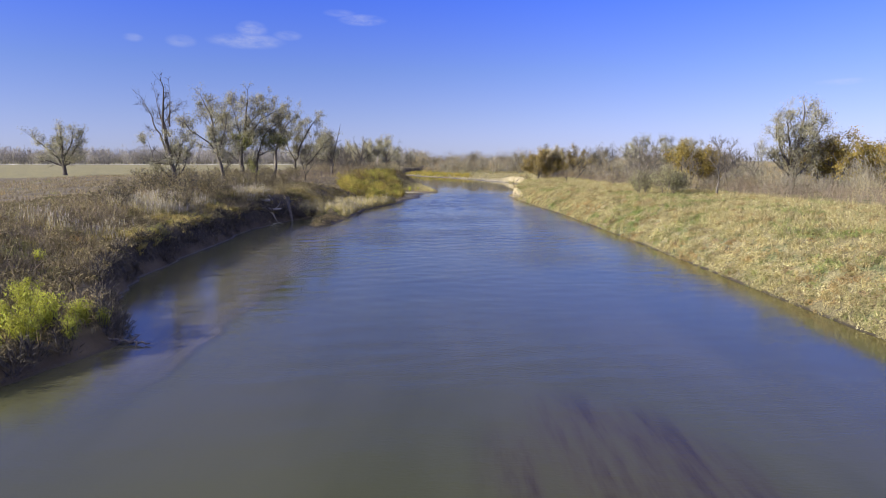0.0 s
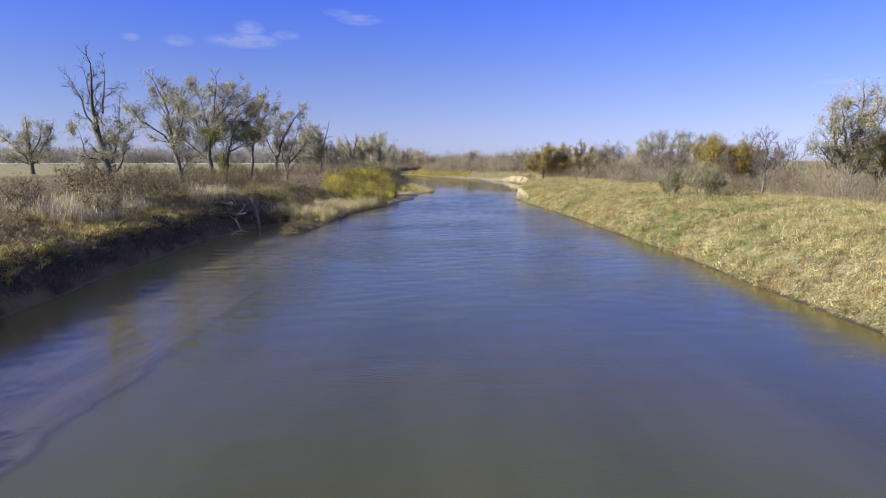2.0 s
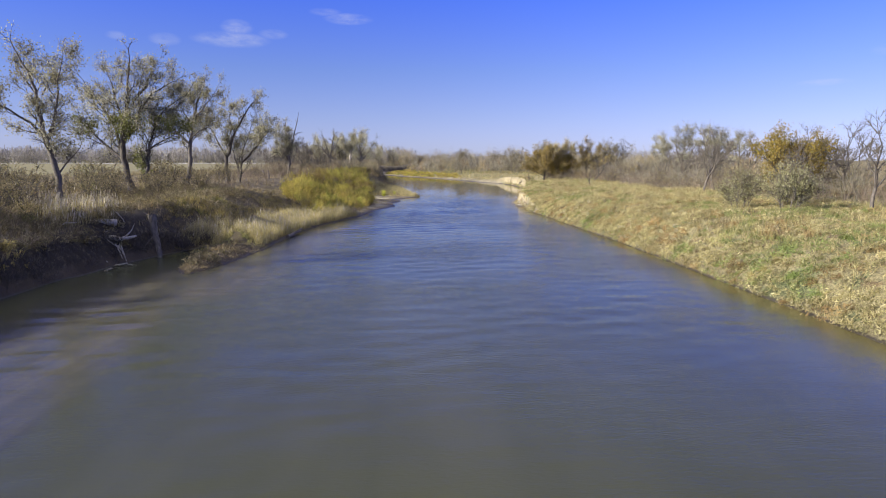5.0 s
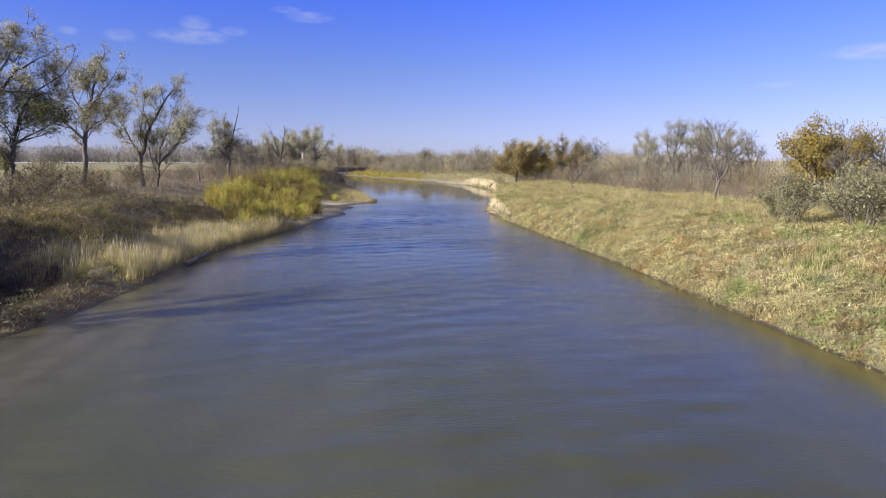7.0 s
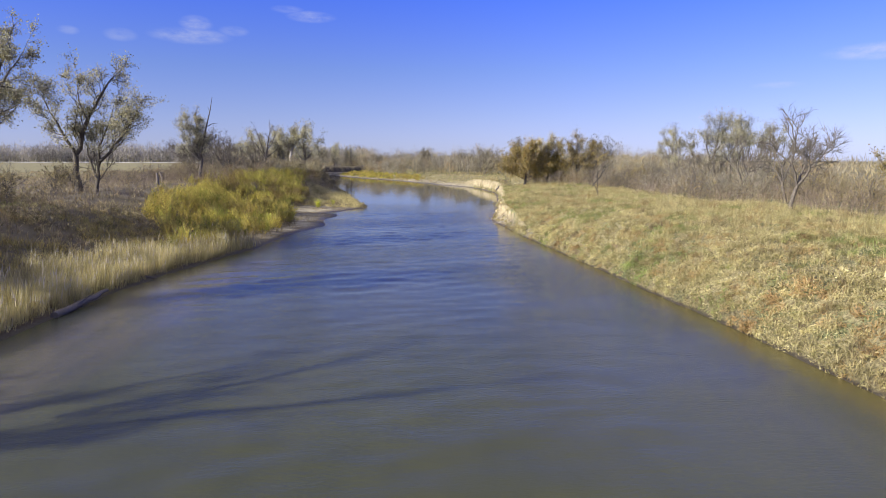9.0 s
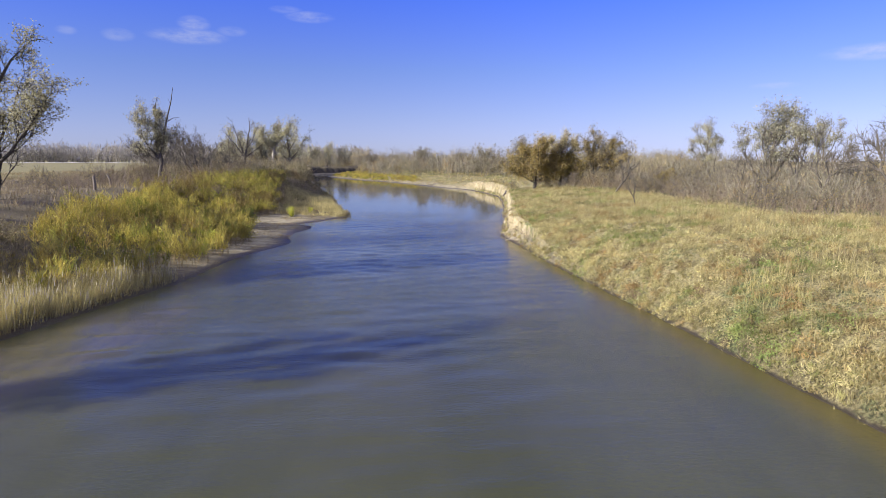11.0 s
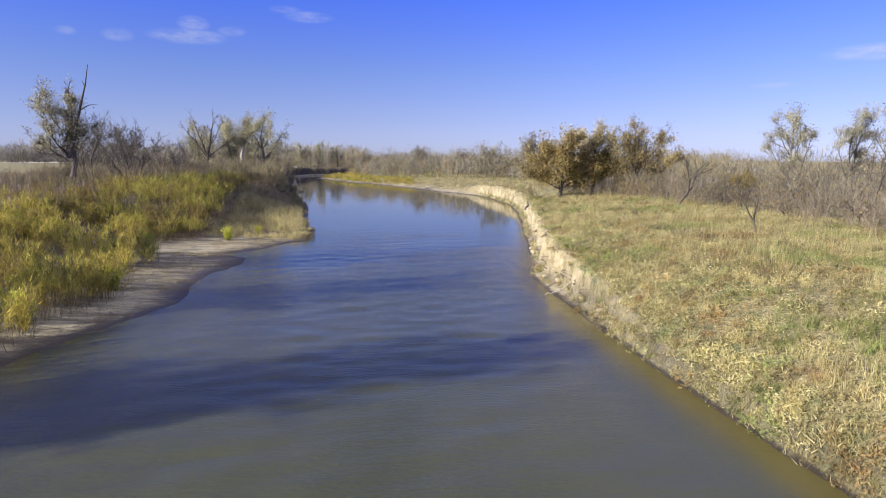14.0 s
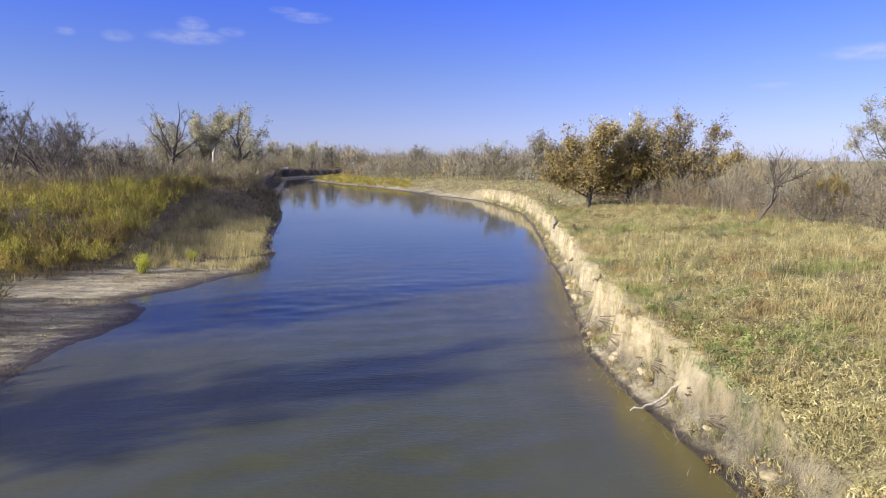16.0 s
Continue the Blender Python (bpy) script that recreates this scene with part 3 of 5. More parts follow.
# low wooded hills on the horizon
Z += np.clip((np.hypot(X, Y) - 2200) / 1500, 0, 1) * (22 + 20 * wobble(X, Y, 0.0016, 3.0)) * (X < -500)
ny, nx = X.shape
ii, jj = np.meshgrid(np.arange(ny - 1), np.arange(nx - 1), indexing="ij")
soup = Soup()
soup.add(np.stack([X, Y, Z], -1).reshape(-1, 3), np.stack([ii * nx + jj, ii * nx + jj + 1, (ii + 1) * nx + jj + 1, (ii + 1) * nx + jj], -1).reshape(-1, 4))
bare_d = shore_distance(X.ravel(), Y.ravel())
ground = tagged(soup.thing("ground", M_GROUND, smooth=True), "dry grassy river plain with sandy banks, bare soil and shade painted on west faces", "ground", kind="structure")

# bare sandy soil: the face and apron that the river has cut into the east bank
bare = ground.data.attributes.new("bare", "FLOAT", "POINT")
lip_run = np.interp(Y.ravel(), EAST_BANK[:, 0], EAST_BANK[:, 1])
bare.data.foreach_set("value", (np.clip((lip_run * (1.05 + 0.2 * wobble(X.ravel(), Y.ravel(), 1.4, 2.2)) - bare_d) / 0.25, 0, 1) * np.clip(Z.ravel() / 0.5 - 0.4, 0.0, 1) * np.interp(Y.ravel(), [116, 128, 150, 222, 236], [0, 0.55, 0.85, 0.85, 0]) * east_side(X.ravel(), Y.ravel())).astype(np.float32))

soup = Soup()
wx, wy = axis([(-320, -30, 10), (-30, -14, 0.8), (-14, 20, 0.42), (20, 26, 0.8), (26, 270, 12)]), axis([(-420, 0, 20), (0, 20, 0.6), (20, 150, 0.28), (150, 190, 0.5), (190, 260, 1.0), (260, 461, 6)])
A, B = np.meshgrid(wx, wy)
ii, jj = np.meshgrid(np.arange(len(wy) - 1), np.arange(len(wx) - 1), indexing="ij")
nx = len(wx)
far_off = -shore_distance(A.ravel(), B.ravel())
# wind waves: short crests across the stream, lively in the middle reach, dying out in the far pool and by the shore
r = np.random.default_rng(77)
live = np.interp(B, [-20, 15, 45, 75, 128, 148, 166, 180], [0.0, 0.25, 0.5, 1.0, 1.0, 0.4, 0.06, 0.0]) * np.clip(0.75 + 0.75 * wobble(A, B, 0.09, 2.6), 0.15, 1.5)
live = live * np.interp(far_off.reshape(A.shape), [0, 1.5, 5], [0, 0.25, 1]) * (A < 30) * (A > -30)
waves = np.zeros_like(A)
for k in range(26):
    long = 0.62 * 1.055 ** k
    a = r.normal() * 0.55
    waves += long * 0.0027 * np.sin((A * math.sin(a) + B * math.cos(a)) * 2 * math.pi / long + r.uniform(0, 6.28) + 1.3 * wobble(A, B, 0.2 + 0.03 * k, k))
quads = np.stack([ii * nx + jj, ii * nx + jj + 1, (ii + 1) * nx + jj + 1, (ii + 1) * nx + jj], -1).reshape(-1, 4)
soup.add(np.stack([A, B, waves * live], -1).reshape(-1, 3), quads[(far_off[quads] > -3).any(1)])
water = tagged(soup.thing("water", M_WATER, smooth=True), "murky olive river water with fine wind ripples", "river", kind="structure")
depth = water.data.attributes.new("offshore", "FLOAT", "POINT")
depth.data.foreach_set("value", far_off.astype(np.float32))


# ---- trees ----
class Tree:
    """A forking tree: wood in one mesh, leaves in another."""

    def __init__(self, seed, tall, trunk=0.25, radius=0.3, stems=1, spread=30, levels=5, wob=0.22, up=0.12, ratio=0.74, lean=(0, 0), twigs=5, twig_len=0.9, sides=7, flare=16):
        self.r = np.random.default_rng(seed)
        self.wood, self.tips, self.levels = Soup(), [], levels
        self.wob, self.up, self.ratio, self.spread = wob, up, ratio, spread
        self.branches = []
        for s in range(stems):
            az = 2.4 * s + seed
            out = 0 if stems == 1 else math.tan(radians(flare))
            d = unit(np.array([math.cos(az) * out + lean[0], math.sin(az) * out + lean[1], 1.0]))
            base = np.array([math.cos(az), math.sin(az), 0.0]) * (0 if stems == 1 else radius * 0.9)
            self.grow(base - np.array([0, 0, 0.25]), d, tall * trunk * self.r.uniform(0.85, 1.15), radius * (1 if stems == 1 else 0.8), 0)
        pts = np.concatenate([b[0] for b in self.branches])
        k = tall / pts[:, 2].max()
        self.k = k
        for p, rad, lev in self.branches:
            n = sides if lev == 0 else max(3, sides - 1 - lev)
            rr = rad.copy()
            if lev == 0:
                rr[0] *= 1.35
            tube(self.wood, p * k, rr, n)
        self.ends = np.array([t[0] for t in self.tips]) * k
        self.dirs = np.array([t[1] for t in self.tips])
        if twigs:
            n = len(self.ends)
            b = np.repeat(self.ends, twigs, 0) - np.repeat(self.dirs, twigs, 0) * self.r.uniform(0, 0.6, (n * twigs, 1)) * twig_len
            d = unit(np.repeat(self.dirs, twigs, 0) + self.r.normal(size=b.shape) * 0.55 + np.array([0, 0, 0.15]))
            self.twig_ends = b + d * twig_len * self.r.uniform(0.5, 1.2, (len(b), 1))
            self.twig_base = b
            slivers(self.wood, b, self.twig_ends, 0.035, self.r)
        else:
            self.twig_ends, self.twig_base = self.ends, self.ends

    def grow(self, p, d, length, rad, lev):
        n = 5 if lev < 2 else (4 if lev < 4 else 3)
        pts = [p]
        for _ in range(n - 1):
            d = unit(d + self.r.normal(size=3) * self.wob * (0.35 if lev == 0 else 0.6) + np.array([0, 0, self.up]))
            p = p + d * length / (n - 1)
            pts.append(p)
        last = lev >= self.levels
        radii = np.linspace(rad, rad * (0.2 if last else 0.74), n)
        self.branches.append((np.array(pts), np.maximum(radii, 0.008), lev))
        if last:
            self.tips.append((p, d))
            return
        az = self.r.uniform(0, 6.28)
        kids = 3 if self.r.random() < (0.55 if lev == 0 else 0.3) else 2
        for k in range(kids):
            self.child(p, d, az + k * 6.28 / kids + self.r.uniform(-0.4, 0.4), length * self.ratio * self.r.uniform(0.75, 1.2), rad * (0.72 if kids == 2 else 0.6), lev + 1, self.r.uniform(0.55, 1.15))
        if lev >= 1:
            for q in pts[1:-1]:
                if self.r.random() < 0.62:
                    self.child(q, d, self.r.uniform(0, 6.28), length * 0.5, rad * 0.33, max(lev + 2, self.levels - 1), 1.5)

    def child(self, p, d, az, length, rad, lev, bend):
        a = unit(np.cross(d, np.array([0.2, 0.1, 1.0]) if abs(d[2]) < 0.9 else np.array([1.0, 0.2, 0])))
        b = np.cross(d, a)
        t = radians(self.spread) * bend
        nd = d * math.cos(t) + (a * math.cos(az) + b * math.sin(az)) * math.sin(t)
        self.grow(p, nd, length, rad, min(lev, self.levels))

    def leaves(self, count, size, spread=0.45, low=0.0, high=1.0, keep=1.0):
        """Leaves round the twig ends between two parts of the height; keep thins out whole sprays."""
        e = self.twig_ends
        top = e[:, 2].max()
        ok = (e[:, 2] >= low * top) & (e[:, 2] <= high * top)
        e, b = e[ok], self.twig_base[ok]
        if keep < 1:
            clump = np.sin(e[:, 0] * 1.3 + 1) + np.sin(e[:, 1] * 1.1 + 2) + np.sin(e[:, 2] * 0.9)
            ok = clump > np.quantile(clump, 1 - keep)
            e, b = e[ok], b[ok]
        k = self.r.integers(0, len(e), count)
        p = b[k] + (e[k] - b[k]) * self.r.uniform(0.1, 1.05, (count, 1)) + self.r.normal(size=(count, 3)) * spread * 0.55
        s = Soup()
        quads_at(s, p, size, self.r)
        return s


def planted(name, x, y, trees_wood, crowns, bark_mat, label, category="tree", group="", turn=0.0, sink=0.0):
    """An Empty at the foot of a tree, with trunk and crown under it."""
    z = float(height(x, y)[0]) - sink
    top = tagged(new(name), label, category, group)
    top.matrix_basis = pose(x, y, z, 0, 0, turn)
    trees_wood.thing("trunk", bark_mat, top, True)
    for soup_, mat, lab in crowns:
        soup_.thing("crown", mat, top, label=lab)
    return top


def foot(x, y, turn=0.0, s=1.0, sz=None, sink=0.0):
    z = float(height(x, y)[0]) - sink
    return pose(x, y, z, 0, 0, turn) @ Matrix.Diagonal((s, s, sz or s, 1))


class Limbed(Tree):
    """A tree whose main limbs are given (x across the river, z up, y bowed by chance); finer wood grows from them."""

    def __init__(self, seed, limbs, radius, step=0.8, reach=2.4, twigs=8, twig_len=0.8, levels=4, spread=34, lift=0.1, bow=0.6, low=0.3):
        self.r = np.random.default_rng(seed)
        self.wood, self.tips, self.levels, self.branches = Soup(), [], levels, []
        self.wob, self.up, self.ratio, self.spread, self.k = 0.26, lift, 0.72, spread, 1.0
        for n, limb in enumerate(limbs):
            q = np.array([(a, 0.0, b * 0.9) for a, b in limb], float)
            q[:, 1] = np.linspace(0, 1, len(q)) ** 1.2 * self.r.uniform(-1, 1) * bow * len(q)
            long = np.linalg.norm(np.diff(q, axis=0), axis=1)
            at = np.concatenate([[0], np.cumsum(long)])
            m = max(5, int(at[-1] / 0.7))
            u = np.linspace(0, at[-1], m)
            p = np.stack([np.interp(u, at, q[:, k]) for k in range(3)], -1)
            p[1:-1] += self.r.normal(size=(m - 2, 3)) * 0.06
            first = n == 0
            r0 = radius if first else radius * 0.55 * min(1.0, at[-1] / 7)
            rad = r0 * np.linspace(1, 0.12, m) ** 0.8
            if first:
                rad[0] *= 1.45
                rad[1] *= 1.1
                p[0, 2] -= 0.3
            tube(self.wood, p, rad, 8 if first else 6)
            along = at[-1] * (low if first else 0.12)
            while along < at[-1]:
                b = np.array([np.interp(along, u, p[:, k]) for k in range(3)])
                d = unit(np.array([np.interp(along + 0.4, u, p[:, k]) for k in range(3)]) - b + 1e-6)
                rr = max(0.02, float(np.interp(along, u, rad)) * 0.45)
                self.child(b, d, self.r.uniform(0, 6.28), reach * self.r.uniform(0.45, 1.0) * (1.1 - 0.5 * along / at[-1]) * 0.5, min(rr, 0.07), levels - 2, self.r.uniform(1.0, 1.7))
                along += step * self.r.uniform(0.6, 1.4)
            self.grow(p[-1], d, reach * 0.4, max(0.02, rad[-1]), levels - 1)
        for p, rad, lev in self.branches:
            tube(self.wood, p, rad, 4 if lev < levels - 1 else 3)
        self.ends = np.array([t[0] for t in self.tips])
        self.dirs = np.array([t[1] for t in self.tips])
        n = len(self.ends)
        b = np.repeat(self.ends, twigs, 0) - np.repeat(self.dirs, twigs, 0) * self.r.uniform(0, 0.7, (n * twigs, 1)) * twig_len
        d = unit(np.repeat(self.dirs, twigs, 0) + self.r.normal(size=b.shape) * 0.55 + np.array([0, 0, 0.1]))
        self.twig_ends = b + d * twig_len * self.r.uniform(0.4, 1.2, (len(b), 1))
        self.twig_base = b
        slivers(self.wood, b, self.twig_ends, 0.026, self.r)


# west bank, nearest first
T = Limbed(3, [[(0, 0), (0.2, 3.3), (-0.2, 6.6), (-0.2, 9), (0.2, 10.6), (0.7, 12.4)], [(0.1, 3.0), (-0.7, 5.2), (-1.4, 7.2), (-2.5, 9.4), (-3.4, 11.4)], [(-0.2, 7.4), (-1.0, 9.2), (-1.5, 12.0)],
               [(-0.2, 8.6), (-0.4, 10.5), (-0.7, 12.9)], [(0.1, 2.4), (1.3, 4.0), (1.9, 6.0)], [(0, 1.6), (-1.4, 3.4), (-2.8, 5.0), (-3.4, 6.4)], [(0.2, 3.8), (1.0, 6.0), (1.3, 8.2)]], 0.3, 1.15, 2.6, 4)
planted("bare_cottonwood", -29.1, 66.8, T.wood, [(T.leaves(7000, 0.085, 0.25, 0.1, 0.55, 0.7), M_COTTON, "")], M_DARKBARK, "half-dead cottonwood with bare dark upper limbs above sparse leaves")
T = Limbed(8, [[(0, 0), (-0.3, 3), (-0.8, 6.2), (-0.9, 8.6), (-1.0, 11.1), (-1.9, 13.4)], [(-0.8, 6.1), (-1.6, 7.4), (-2.6, 8.4), (-3.7, 9.3), (-4.4, 10.8)], [(-0.8, 6.1), (-0.1, 7.6), (0.7, 9.6), (1.1, 11.2), (1.8, 12.4)], [(-0.2, 3.1), (1.0, 4.5), (1.9, 6.2)],
               [(-0.9, 9), (-2.2, 10.8), (-3.2, 12.6)], [(-1, 10), (-0.3, 11.8), (0.2, 13.2)]], 0.27, 0.9, 2.8, 6)
planted("cottonwood_tree", -29.3, 82.9, T.wood, [(T.leaves(9000, 0.105, 0.42, 0.3, 1.0, 0.9), M_COTTON, "")], M_BARK, "slim cottonwood with thin dry leaves on the bank top", group="cottonwoods on the bank")
T = Limbed(11, [[(0, 0), (-0.6, 4.3), (-0.4, 6.4), (0.2, 9), (0.8, 11.5), (1.3, 15.0)], [(-0.6, 4.2), (-1.3, 8.0), (-3.3, 11.5), (-4.2, 13.0)], [(-0.4, 6.4), (-0.8, 9.9), (-1.7, 13.9)], [(0, 6.6), (1.5, 9.9), (3.1, 12), (5.0, 13.2)], [(0.6, 10.6), (2.5, 13.3), (3.2, 14.6)],
                [(-0.6, 4.0), (-2.2, 5.6), (-4.0, 7.0), (-5.2, 8.8)], [(1.5, 0), (1.75, 4.3), (2.8, 8), (3.9, 10.2), (6.0, 11.8)], [(2.0, 5.2), (4.0, 6.6), (5.2, 7.4)]], 0.36, 0.68, 4.0, bow=0.3)
planted("cottonwood_tree", -32.2, 100.5, T.wood, [(T.leaves(23000, 0.105, 0.36, 0.2, 1.0, 0.95), M_COTTON, ""), (T.leaves(5000, 0.14, 0.5, 0.08, 0.5, 0.45), M_GREENLEAF, "greener lower leaves")], M_DARKBARK, "broad multi-stemmed cottonwood in thin olive autumn leaf", group="cottonwoods on the bank")
T = Limbed(14, [[(0, 0), (0.2, 3.5), (0.4, 6.4), (1.0, 10), (1.5, 12.5), (2.3, 14.6)], [(0.4, 6.4), (-1.5, 8.3), (-3.8, 10.6), (-4.6, 12.0)], [(0.8, 9), (0.0, 11), (-0.6, 13.6)], [(1.0, 9.6), (2.6, 11.4), (4.2, 13.4)], [(0.5, 7), (2.0, 8.2), (3.6, 9.0)]], 0.32, 0.66, 3.5, bow=0.3)
planted("cottonwood_tree", -31.3, 114.2, T.wood, [(T.leaves(15000, 0.11, 0.34, 0.36, 1.0, 0.97), M_COTTON, "")], M_BARK, "tall straight cottonwood with a leafy top", group="cottonwoods on the bank")
T = Limbed(21, [[(0, 0), (-0.2, 3.8), (0.9, 7.5), (2.0, 9.8), (2.9, 11.8), (4.0, 13.4)], [(-0.1, 4.2), (-1.7, 7.9), (-3.0, 11.2)], [(1.4, 8.4), (0.6, 10.6), (0.8, 12.8)], [(1.8, 0), (2.4, 5.3), (3.2, 7.8), (3.8, 10)], [(2.2, 3.4), (4.3, 5.6), (6.2, 8.2), (7.0, 9.2)], [(1.9, 1.6), (1.0, 4.6), (0.6, 7)], [(4.3, 5.6), (5.2, 7.4), (5.4, 9.6)]], 0.32, 0.66, 3.6, bow=0.3)
planted("cottonwood_tree", -30.4, 127.5, T.wood, [(T.leaves(17000, 0.11, 0.34, 0.3, 1.0, 0.97), M_COTTON, "")], M_DARKBARK, "dark forked cottonwood clump with dense dull leaves", group="cottonwoods on the bank")
T = Limbed(25, [[(0, 0), (0, 3), (0.3, 7), (0.6, 11), (0.8, 14)], [(0, 3), (-2.4, 6.5), (-5, 9.5), (-7.5, 12)], [(0, 3.5), (2.6, 7), (4.6, 10.4), (5.6, 12.6)], [(0.2, 5.5), (-1.4, 9.5), (-2.2, 13.2)], [(0.1, 2.6), (-3, 4), (-6, 5)], [(0.2, 6), (2.4, 10), (2.8, 13.4)], [(0.1, 3), (3, 4.6), (5.5, 5.6)]], 0.55, 1.0, 3.6, 4, 1.0)
planted("field_tree", -106, 173, T.wood, [(T.leaves(9000, 0.2, 0.8, 0.25, 1.0, 0.9), M_COTTON, "")], M_DARKBARK, "lone dark field tree with sparse spreading crown")
T = Limbed(31, [[(0, 0), (0.1, 2), (0.2, 4), (-0.3, 6), (-0.8, 8.6), (-0.9, 12)], [(0.1, 4), (-1.1, 5.8), (-1.9, 7.6), (-2.3, 10)], [(0.2, 4.2), (0.9, 6), (1.5, 7.6)], [(-0.3, 6), (0.2, 8), (0.1, 10.6)], [(-0.6, 7.6), (-1.5, 9.6), (-1.7, 11.4)], [(0.1, 3.6), (-1.4, 4.8), (-2.4, 5.6)]], 0.3, 0.4, 2.6)
pole_tree = planted("pole_tree", -30.4, 168, T.wood, [(T.leaves(7500, 0.12, 0.4, 0.36, 1.0, 0.95), M_COTTON, "")], M_DARKBARK, "pale leaved tree with one long dead bare limb")
S = Soup()
tube(S, [(0.2, 0, 3.8), (0.8, 0.1, 6.0), (1.7, 0.2, 9.6), (2.3, 0.3, 11.8), (2.7, 0.3, 13.9)], [0.2, 0.16, 0.12, 0.08, 0.03], 6)
tube(S, [(1.7, 0.2, 9.0), (2.5, 0.3, 9.5), (3.4, 0.4, 9.6)], [0.07, 0.05, 0.01], 4)
tube(S, [(2.2, 0.3, 11.6), (1.9, 0.3, 12.3)], [0.05, 0.01], 4)
S.thing("dead_limb", M_DARKBARK, pole_tree, True, "bare dead limb without twigs")

# round bare trees behind the willows
T = Limbed(41, [[(0, 0), (0, 2), (0.2, 4.5), (0.1, 8.4)], [(0, 1.4), (-1.4, 3.6), (-2.6, 6.0)], [(0, 1.6), (1.4, 3.8), (2.8, 5.8)], [(0.1, 2.6), (-0.8, 5.4), (-1.2, 7.6)], [(0.1, 2.8), (1.1, 5.6), (1.6, 7.4)], [(0, 1.2), (-1.8, 2.4), (-3.0, 3.8)], [(0, 1.4), (1.9, 2.6), (3.1, 3.9)]], 0.17, 0.5, 2.6, 6, 0.8, bow=1.1, low=0.25)
ROUND = planted("round_tree", -31.0, 184, T.wood, [], M_BARK, "round leafless grey tree behind the willow thicket", group="round bare trees")
copy_thing(ROUND, foot(-27.2, 176, 130, 1.0))
copy_thing(ROUND, foot(-35.5, 181, 250, 1.05))
copy_thing(ROUND, foot(-25.5, 188, 10, 0.75))
copy_thing(ROUND, foot(-40, 196, 330, 1.1))
copy_thing(ROUND, foot(-33.5, 194, 60, 1.0))
T = Tree(43, 4.6, 0.12, 0.1, 3, 38, 3, 0.22, 0.06, twigs=6, twig_len=0.9, sides=3, flare=28)
SHRUB = planted("dark_shrub", -27.5, 190, T.wood, [(T.leaves(350, 0.1, 0.25, 0.0, 1.0, 0.9), M_RUST, "")], M_BARK, "dense dark shrub with a few brown leaves", "shrub", "dark shrubs")
for x, y, a, s in ((-24.5, 196, 70, 0.95), (-21.5, 205, 150, 0.9), (-30, 204, 210, 1.1), (-34, 176, 20, 0.8), (-25.5, 214, 260, 1.0), (-19.5, 222, 310, 0.8), (-36, 160, 40, 0.7), (-38, 150, 140, 0.6), (-30, 72.5, 15, 0.65), (-27.6, 76, 75, 0.5), (-33, 79, 160, 0.6), (-34.5, 92, 220, 0.6), (-29.5, 95, 300, 0.5), (-33.5, 108, 20, 0.6), (-29, 119, 95, 0.5), (-34, 121, 180, 0.65), (-27.5, 134, 250, 0.5)):
    copy_thing(SHRUB, foot(x, y, a, s))
T = Tree(45, 2.8, 0.12, 0.05, 5, 34, 3, 0.22, 0.05, twigs=5, twig_len=0.5, sides=3, flare=30)
OLIVE = planted("olive_shrub", -27.8, 64, T.wood, [(T.leaves(1700, 0.09, 0.25, 0.1, 1.0), M_BRUSHLEAF, "")], M_DARKBARK, "rounded shrub in dull olive-brown leaf under the bank trees", "shrub", "shrubs under the bank trees")
for x, y, a, s in ((-31, 66, 40, 1.1), (-26.5, 70.5, 110, 0.8), (-33, 72, 200, 1.2), (-28.5, 77.5, 300, 0.9), (-31.5, 80, 20, 1.1), (-26, 82.5, 80, 0.8), (-34.5, 84, 150, 1.2), (-28.5, 87.5, 240, 0.9), (-31, 92, 330, 1.1), (-26.5, 94, 60, 0.75), (-34, 97, 130, 1.2), (-29, 100, 210, 0.9), (-31.5, 106.5, 290, 1.1), (-28.5, 111, 10, 0.9), (-34, 114, 100, 1.2), (-30, 124, 170, 1.0), (-25, 58, 250, 0.8), (-28.5, 54, 320, 0.9)):
    copy_thing(OLIVE, foot(x, y, a, s))
T = Limbed(47, [[(0, 0), (0.1, 2.5), (0.3, 5), (0.9, 8), (1.4, 12.4)], [(0.3, 4.6), (-1.6, 7.4), (-3.6, 10.2)], [(0.3, 5), (-0.6, 8.5), (-1.4, 11.9)], [(0.5, 6), (2.2, 8.4), (3.2, 11)], [(0.2, 4), (2.6, 6.2), (4.0, 7.6)]], 0.34, 0.9, 2.6, 3)
planted("dead_tree", -28.8, 213.5, T.wood, [], M_DARKBARK, "tall dead tree with bare dark branches")
T = Limbed(52, [[(0, 0), (0, 3), (0.1, 6), (0.9, 9), (1.4, 12.2)], [(0.1, 6), (-1.2, 8.4), (-2.0, 10.6)], [(0.2, 6.5), (1.8, 8.4), (3.0, 10.4)]], 0.34, 0.6, 2.6)
planted("white_trunk_tree", -23.2, 218, T.wood, [(T.leaves(7000, 0.16, 0.7, 0.45, 1.0, 0.95), M_COTTON, "")], M_PALEBARK, "tree with a pale bare trunk and thin leaves")
T = Limbed(55, [[(0, 0), (0.2, 3), (0.1, 6), (-0.4, 9), (0.2, 13)], [(0.2, 3), (-2, 6), (-3.6, 9.4)], [(0.2, 3.4), (2.4, 6.4), (4.0, 9.8)], [(0, 6), (1.6, 9), (2, 12)], [(0, 6.6), (-1.6, 9.4), (-2.0, 12)]], 0.36, 1.0, 3.2, 3)
LEAFY = planted("leafy_cottonwood", -21.0, 226, T.wood, [(T.leaves(4200, 0.2, 0.7, 0.25, 1.0, 0.97), M_COTTON, "")], M_BARK, "distant cottonwood with a pale leafy crown", group="distant cottonwoods")
